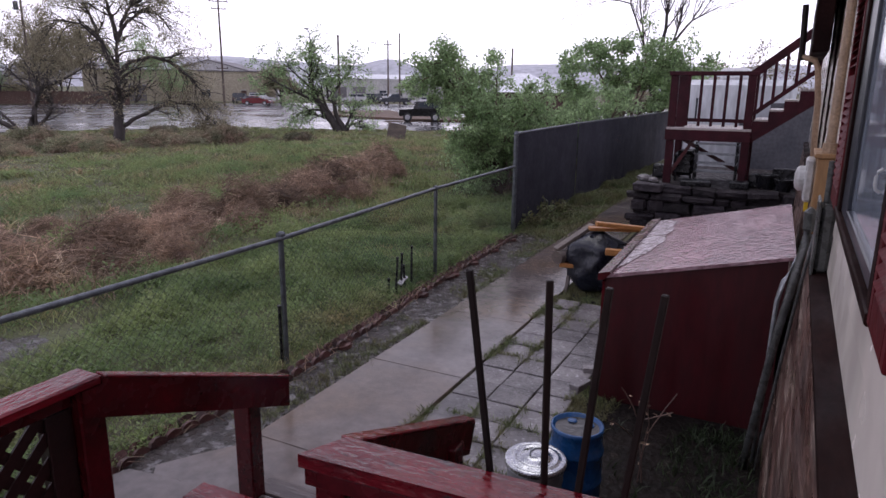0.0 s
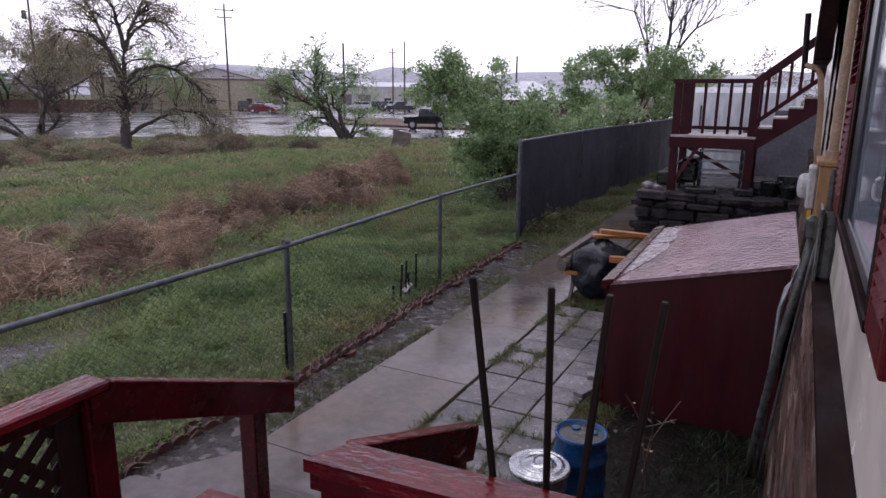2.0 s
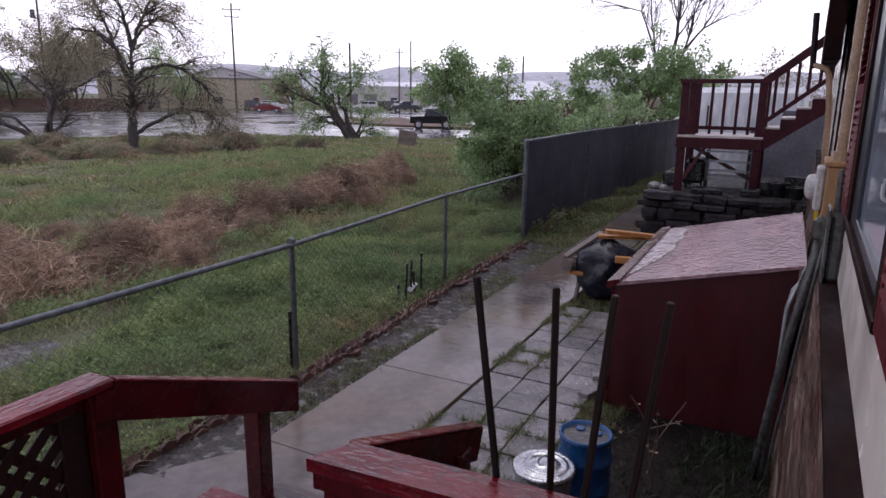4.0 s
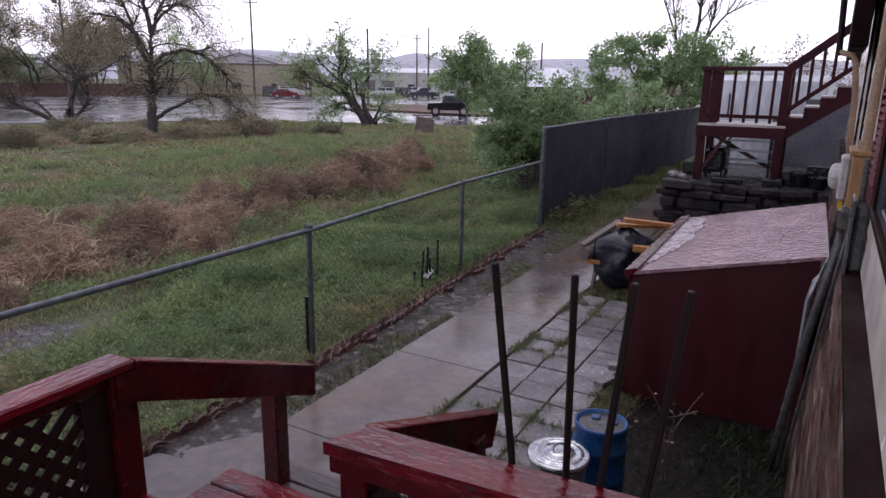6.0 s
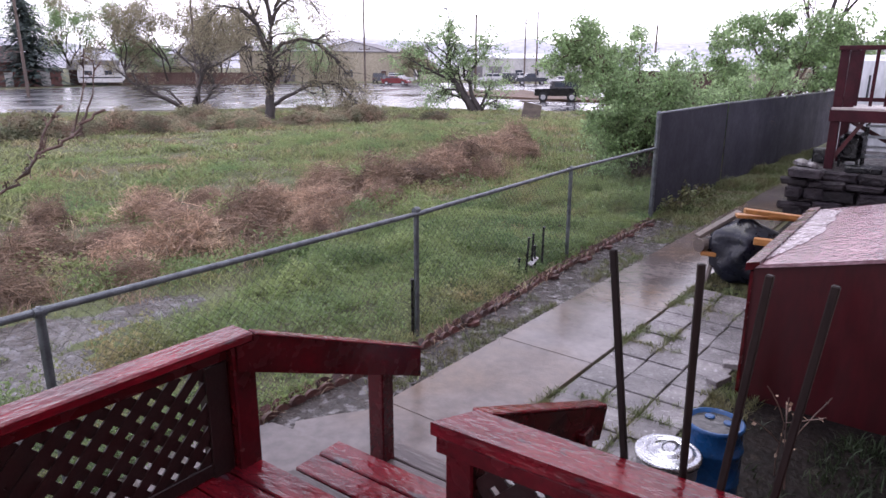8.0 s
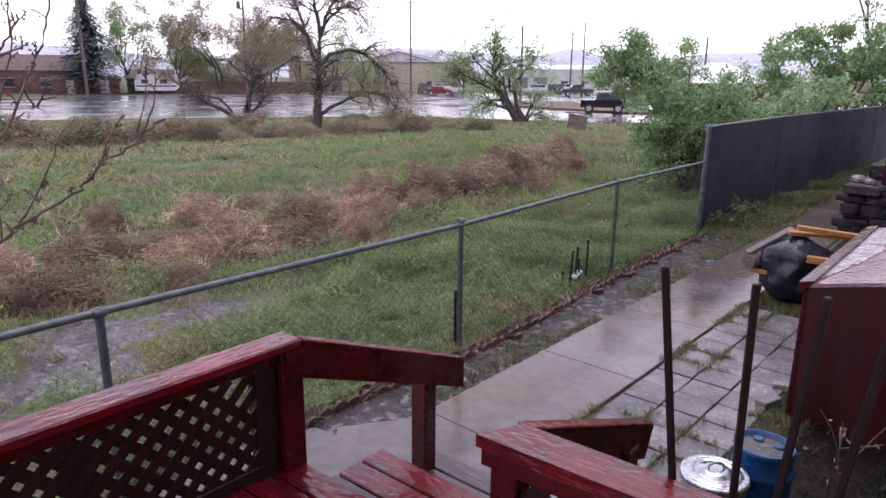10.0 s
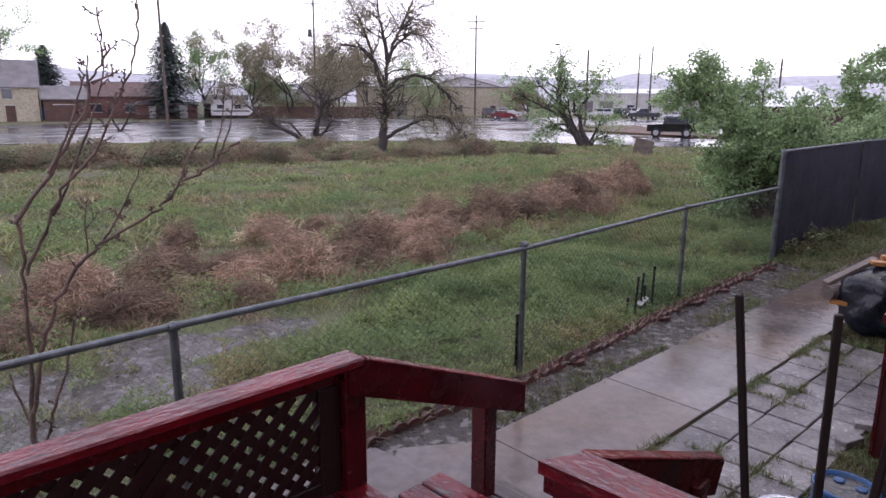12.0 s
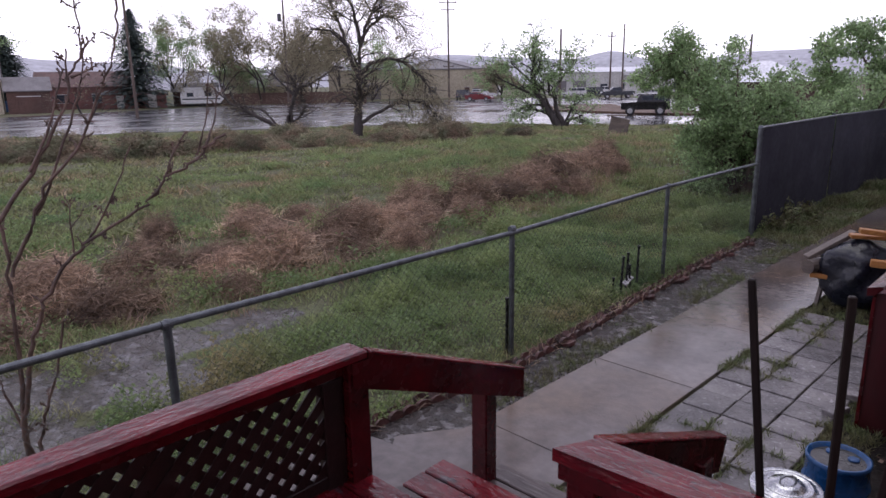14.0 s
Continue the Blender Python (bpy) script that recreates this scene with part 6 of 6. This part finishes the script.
# ---- small things in the yard ----
sheet("landing_slab", [(-2.62, 1.6), (-1.3, 1.6), (-1.3, 3.19), (-1.6, 3.23), (-2.2, 3.2), (-2.4, 3.17), (-2.46, 3.02), (-2.62, 2.9)], 0.041, 0.09, CONCRETE, "wet concrete slab at the foot of the stair", "paving")

sheet("wedge_slab", [(-2.3, 3.29), (-2.24, 3.212), (-1.7, 3.245), (-1.7, 4.05), (-1.96, 4.02), (-2.02, 3.68), (-2.16, 3.5)], 0.028, 0.08, CONCRETE, "wet concrete wedge between the path and the landing slab", "paving")

edging = thing("garden_edging", (-2.46, 6, 0), "scalloped rust-red garden edging along the fence", "edging")
EDGE = [(-2.46, 2.95), (-2.5, 3.35), (-2.49, 3.7), (-2.42, 4.05), (-2.36, 4.5), (-2.35, 5.2), (-2.36, 6.0), (-2.4, 7.0), (-2.42, 8.0), (-2.42, 9.2), (-2.41, 10.9)]


def edge_x(y):
    for (xa, ya), (xb, yb) in zip(EDGE, EDGE[1:]):
        if y <= yb:
            return xa + (xb - xa) * (y - ya) / (yb - ya)
    return EDGE[-1][0]


scallop_mesh = Geo().prism([(-0.066, -0.03), (0.066, -0.03), (0.066, 0.025), (0.05, 0.05), (0.02, 0.064), (-0.02, 0.064), (-0.05, 0.05), (-0.066, 0.025)], -0.016, 0.016)
yy = 2.95
while yy < 10.85:
    x = edge_x(yy)
    turn = -math.degrees(math.atan2(edge_x(yy + 0.1) - x, 0.1))
    ob = part("scallop", scallop_mesh, TERRA, edging)
    ob.matrix_basis = pose(x, yy, rng.uniform(-0.012, 0.008), rng.uniform(-5, 5), rng.uniform(-22, 2), turn + rng.uniform(-5, 5))
    ob = part("scallop", scallop_mesh, TERRA, edging)
    ob.matrix_basis = pose(x - 0.095, yy + 0.06, rng.uniform(-0.02, 0.0), 0, rng.uniform(-50, -15), turn + rng.uniform(-12, 12))
    if rng.random() < 0.15 and yy > 4.4:
        part("fallen_scallop", scallop_mesh, TERRA, edging).matrix_basis = pose(x + 0.035, yy, 0.022, rng.uniform(-6, 6), 80 + rng.uniform(-8, 8), turn + rng.uniform(-10, 10))
    yy += 0.134
straw = []
for k in range(520):
    yy = rng.uniform(2.6, 10.4)
    straw.append((edge_x(yy) - 0.06 + rng.gauss(0, 0.08), yy, 0.02))
V, F = blades(np.array(straw), 0.09, 0.004, 2.2, 33)
tagged(raw("dead_straw", V, F, DRY), "dead straw lying over the garden edging", "straw", kind="stuff")

for (x, y), h, lean in (((-2.74, 7.07), 0.2, 0.02), ((-2.71, 7.2), 0.42, 0.05), ((-2.7, 7.42), 0.3, -0.04), ((-2.71, 7.6), 0.48, 0.01), ((-2.63, 4.975), 0.52, 0.0), ((-2.7, 7.31), 0.45, 0.03)):
    solid("iron_stake", Geo().tube([(x, y, -0.05), (x, y + lean, h)], 0.014, 8).tube([(x, y + lean, h), (x, y + lean, h + 0.015)], 0.018, 8), BLACK, "short dark metal stake standing by the fence", "stake", "short stakes by the fence")
solid("scrap_board", Geo().box(-0.03, 0.03, -0.12, 0.12, 0, 0.02, 0.004, pose(-2.7, 7.35, 0.12, 8, 20, 12)), CAR_WHITE, "pale scrap of board lying between the stakes", "board")

can = thing("trash_can", (0.023, 3.785, 0), "ribbed galvanized trash can with a domed lid", "trash can")
CM = pose(0.023, 3.785, 0.01)
prof = [(0.125, 0)] + [(0.128 + 0.028 * i / 12 + (0.004 if i % 2 else 0), 0.02 + 0.36 * i / 12) for i in range(13)]
part("body", Geo().lathe(prof, 32, CM), GALV, can, smooth=True)
lid = part("lid", Geo().lathe([(0.168, 0.375), (0.171, 0.383), (0.171, 0.398), (0.16, 0.411), (0.15, 0.404), (0.132, 0.404), (0.124, 0.416), (0.112, 0.416), (0.104, 0.408), (0.086, 0.409), (0.078, 0.424), (0.04, 0.43), (0.0001, 0.432)], 36, CM), LID_STEEL, can, "bright wet steel lid", smooth=True)
part("lid_handle", Geo().tube([(-0.04, -0.01, 0.425), (-0.036, -0.01, 0.455), (-0.015, -0.01, 0.468), (0.015, -0.01, 0.468), (0.036, -0.01, 0.455), (0.04, -0.01, 0.425)], 0.007, 8, True, pose(0.023, 3.785, 0.01, 0, 0, 40)), GALV, lid)

drum = thing("plastic_drum", (0.168, 4.1, 0), "blue plastic drum with a wet recessed top", "drum")
DM = pose(0.168, 4.12, 0.0)
part("body", Geo().lathe([(0.14, 0), (0.15, 0.02), (0.153, 0.14), (0.158, 0.15), (0.158, 0.17), (0.153, 0.18), (0.153, 0.32), (0.158, 0.33), (0.158, 0.35), (0.15, 0.36), (0.145, 0.455), (0.152, 0.465), (0.152, 0.485), (0.14, 0.487), (0.136, 0.468), (0.02, 0.462)], 36, DM), BLUE, drum, smooth=True)
for a in (0.6, 2.2):
    part("bung", Geo().lathe([(0.028, 0.462), (0.028, 0.474), (0.02, 0.478)], 14, DM @ pose(0.075 * math.cos(a), 0.075 * math.sin(a), 0)), BLUE, drum)
part("top_water", Geo().lathe([(0.13, 0.4665), (0.13, 0.4675)], 30, DM), WATER, drum, "rain water standing on the top")


def bag():
    g, n, rings = Geo(), 36, 16
    for i in range(rings + 1):
        t = i / rings
        z = 0.06 + 0.68 * t
        r = 0.21 + 0.11 * math.sin(math.pi * min(1, t * 1.05)) - (0.16 * max(0, t - 0.8) / 0.2)
        for k in range(n):
            a = 2 * math.pi * k / n
            s = r * (1 + 0.3 * noise.noise(Vector((math.cos(a) * 2.2, math.sin(a) * 2.2, z * 4))) + 0.12 * noise.noise(Vector((math.cos(a) * 6, math.sin(a) * 6, z * 9))))
            g.v.append((-0.62 + s * 1.15 * math.cos(a), 8.35 + s * math.sin(a), z))
    g.f = [(i * n + k, i * n + (k + 1) % n, (i + 1) * n + (k + 1) % n, (i + 1) * n + k) for i in range(rings) for k in range(n)]
    g.f += [tuple(range(n - 1, -1, -1)), tuple(rings * n + k for k in range(n))]
    return g


solid("garbage_bag", bag(), TARP, "bulging shiny blue-black garbage bag over a bin", "bag", smooth=True)
for a, b, w, h, mm, lab in (((-0.62, 8.2, 0.86), (-0.08, 8.45, 0.8), 0.09, 0.05, FRESH_WOOD, "orange cut timber lying on the black bag"), ((-0.72, 8.3, 0.775), (0.0, 8.62, 0.765), 0.12, 0.04, FRESH_WOOD, "broad orange board under the timber"),
                            ((-0.46, 8.02, 0.585), (-0.12, 8.1, 0.575), 0.08, 0.07, FRESH_WOOD, "short orange block end sticking out beside the bag"),
                            ((-1.06, 8.12, 0.52), (-0.72, 8.5, 0.78), 0.1, 0.045, OLD_WOOD, "weathered grey board leaning on the bag"), ((-1.0, 8.1, 0.35), (-0.66, 8.2, 0.33), 0.06, 0.05, FRESH_WOOD, "thin orange lath beside the bag")):
    solid("lumber", Geo().beam(a, b, w, h, 0.006), mm, lab, "lumber", "scrap lumber by the shed")
bench = thing("sawhorse", (-0.45, 8.4, 0), "low wooden sawhorse carrying scrap lumber", "sawhorse")
part("beam", Geo().beam((-0.95, 8.3, 0.42), (0.0, 8.55, 0.42), 0.07, 0.09, 0.006), OLD_WOOD, bench)
for x, y in ((-0.92, 8.14), (-0.88, 8.5), (-0.08, 8.36), (-0.04, 8.7)):
    part("leg", Geo().beam((x, y, 0.0), (x * 0.97 - 0.01, 8.42 + (y - 8.42) * 0.3, 0.4), 0.04, 0.05, 0.004), OLD_WOOD, bench)
roll = thing("log_round", (-1.0, 8.15, 0), "small grey log end below the boards", "log")
part("log_body", Geo().tube([(-1.02, 8.05, 0.44), (-0.85, 8.5, 0.44)], 0.075, 14), OLD_WOOD, roll)
solid("rubber_tyre", Geo().lathe([(0.09, -0.05), (0.15, -0.06), (0.165, 0), (0.15, 0.06), (0.09, 0.05)], 20, pose(-0.03, 6.75, 0.2, 0, 82, 0)), RUBBER, "small dark wheel leaning against the shed side", "wheel", smooth=True)
for i, (x, y, a) in enumerate(((-0.1, 5.95, 20), (-0.14, 5.6, 70), (-0.06, 6.3, 100))):
    solid("brick", Geo().box(-0.1, 0.1, -0.045, 0.045, 0, 0.06, 0.006, pose(x, y, 0.01, 0, 0, a)), PAVER, "loose grey paving brick in the weeds by the shed", "brick", "loose bricks")

# dry stalks by the shed
stalk = thing("dry_stalk_plant", (0.5, 4.55, 0), "dry brown weed stalks with withered leaves", "weed")
g, tips = Geo(), []
rs = random.Random(77)
for k in range(3):
    branches(g, Vector((0.5 + rs.gauss(0, 0.05), 4.5 + rs.gauss(0, 0.06), 0)), Vector((rs.gauss(0, 0.15), rs.gauss(0, 0.15), 1)).normalized(), rs.uniform(0.32, 0.5), 0.006, 1, rs, 0.6, 0.0, tips, 0.1)
part("stalk", g, TWIG, stalk)
raw("withered_leaves", *leaves(tips[::2], 1, 0.012, 0.035, 78), DRY, stalk)

# ---- clutter on the terrace and behind the landing ----
for i, (x, y, r, h, mm, lab) in enumerate(((-0.95, 0.05, 0.13, 0.12, PAVER, "pale grey rock on the terrace corner"), (-0.75, -0.12, 0.1, 0.1, PAVER, "pale grey rock on the terrace corner"), (1.05, 0.1, 0.17, 0.24, BLACK, "black plant pot on the terrace"), (1.32, -0.1, 0.14, 0.2, BLACK, "black plant pot on the terrace"))):
    g = Geo()
    if mm is BLACK:
        g.lathe([(r * 0.75, 0), (r, h * 0.9), (r * 1.08, h * 0.92), (r * 1.08, h), (r * 0.9, h), (r * 0.85, h * 0.8)], 20, TW @ pose(x, y, 0.76))
    else:
        g.lathe([(r * 0.6, 0), (r, h * 0.3), (r * 0.9, h * 0.7), (r * 0.4, h)], 9, TW @ pose(x, y, 0.76, 4, 6, 30 * i))
    solid("plant_pot" if mm is BLACK else "rock", g, mm, lab, "pot" if mm is BLACK else "rock", "terrace clutter")
chair = thing("metal_rack", tuple(TW @ Vector((0.2, 0.9, 0.76))), "dark metal garden rack with open shelves under the landing", "rack")
for x in (-0.2, 0.5):
    for v in (0.75, 1.05):
        part("rack_leg", Geo().box(x, x + 0.03, v, v + 0.03, 0.76, 1.45, 0.003), BLACK, chair, m=TW)
for z in (0.9, 1.05, 1.22, 1.4):
    for v in (0.75, 0.83, 0.91, 0.99, 1.05):
        part("rack_bar", Geo().box(-0.2, 0.53, v, v + 0.03, z, z + 0.02, 0.002), GALV, chair, m=TW)

grill = thing("garden_cart", tuple(TW @ Vector((-0.2, 0.6, 0.76))), "dark covered garden cart under the landing", "cart")
part("cover", Geo().box(-0.5, -0.16, 0.35, 1.0, 0.86, 1.3, 0.06), BLACK, grill, m=TW)
for x in (-0.48, -0.22):
    for v in (0.38, 0.93):
        part("cart_leg", Geo().box(x, x + 0.04, v, v + 0.04, 0.76, 0.88, 0.004), BLACK, grill, m=TW)
part("cross_brace", Geo().beam((-0.55, 0.05, 0.85), (-0.15, 0.05, 1.55), 0.03, 0.06), RED_DARK, twr, m=TW)
part("cross_brace", Geo().beam((-0.55, 1.15, 1.5), (0.65, 1.15, 0.85), 0.03, 0.07), RED_DARK, twr, m=TW)
for i, (x, v, w, h) in enumerate(((0.75, 0.2, 0.35, 0.22), (1.1, 0.5, 0.4, 0.3), (-0.9, 0.6, 0.3, 0.25), (0.5, -0.3, 0.3, 0.12), (-0.3, -0.3, 0.5, 0.1))):
    solid("plastic_crate", Geo().box(x, x + w, v, v + 0.28, 0.76, 0.76 + h, 0.02, pose(0, 0, 0, 0, 0, 3 * i - 6)), BLACK, "dark plastic crate among the terrace clutter", "crate", "terrace clutter", m=TW)
trailer = thing("box_trailer", (0.2, 17.5, 0), "tall pale travel trailer behind the landing", "trailer")
TM = pose(-0.82, 17.0, 0, 0, 0, -2.4)
part("body", Geo().box(0, 2.5, 0, 6.5, 0.45, 2.6, 0.12), TRAILER_WHITE, trailer, m=TM)
part("roof_unit", Geo().box(0.85, 1.5, 1.0, 1.8, 2.6, 2.88, 0.06), CAR_WHITE, trailer, "white roof air unit", m=TM)
for x in (0.5, 1.6):
    part("latch", Geo().box(x, x + 0.04, -0.03, -0.001, 1.7, 2.2, 0.004), CAR_GREY, trailer, m=TM)
part("chassis", Geo().box(0.1, 2.4, 0.05, 6.4, 0.28, 0.448, 0.01), BLACK, trailer, m=TM)
for y in (2.6, 3.5):
    part("wheel", Geo().lathe([(0.2, -0.1), (0.33, -0.1), (0.33, 0.1), (0.2, 0.1)], 18, pose(0.08, y, 0.33, 0, 90, 0)), RUBBER, trailer, m=TM)
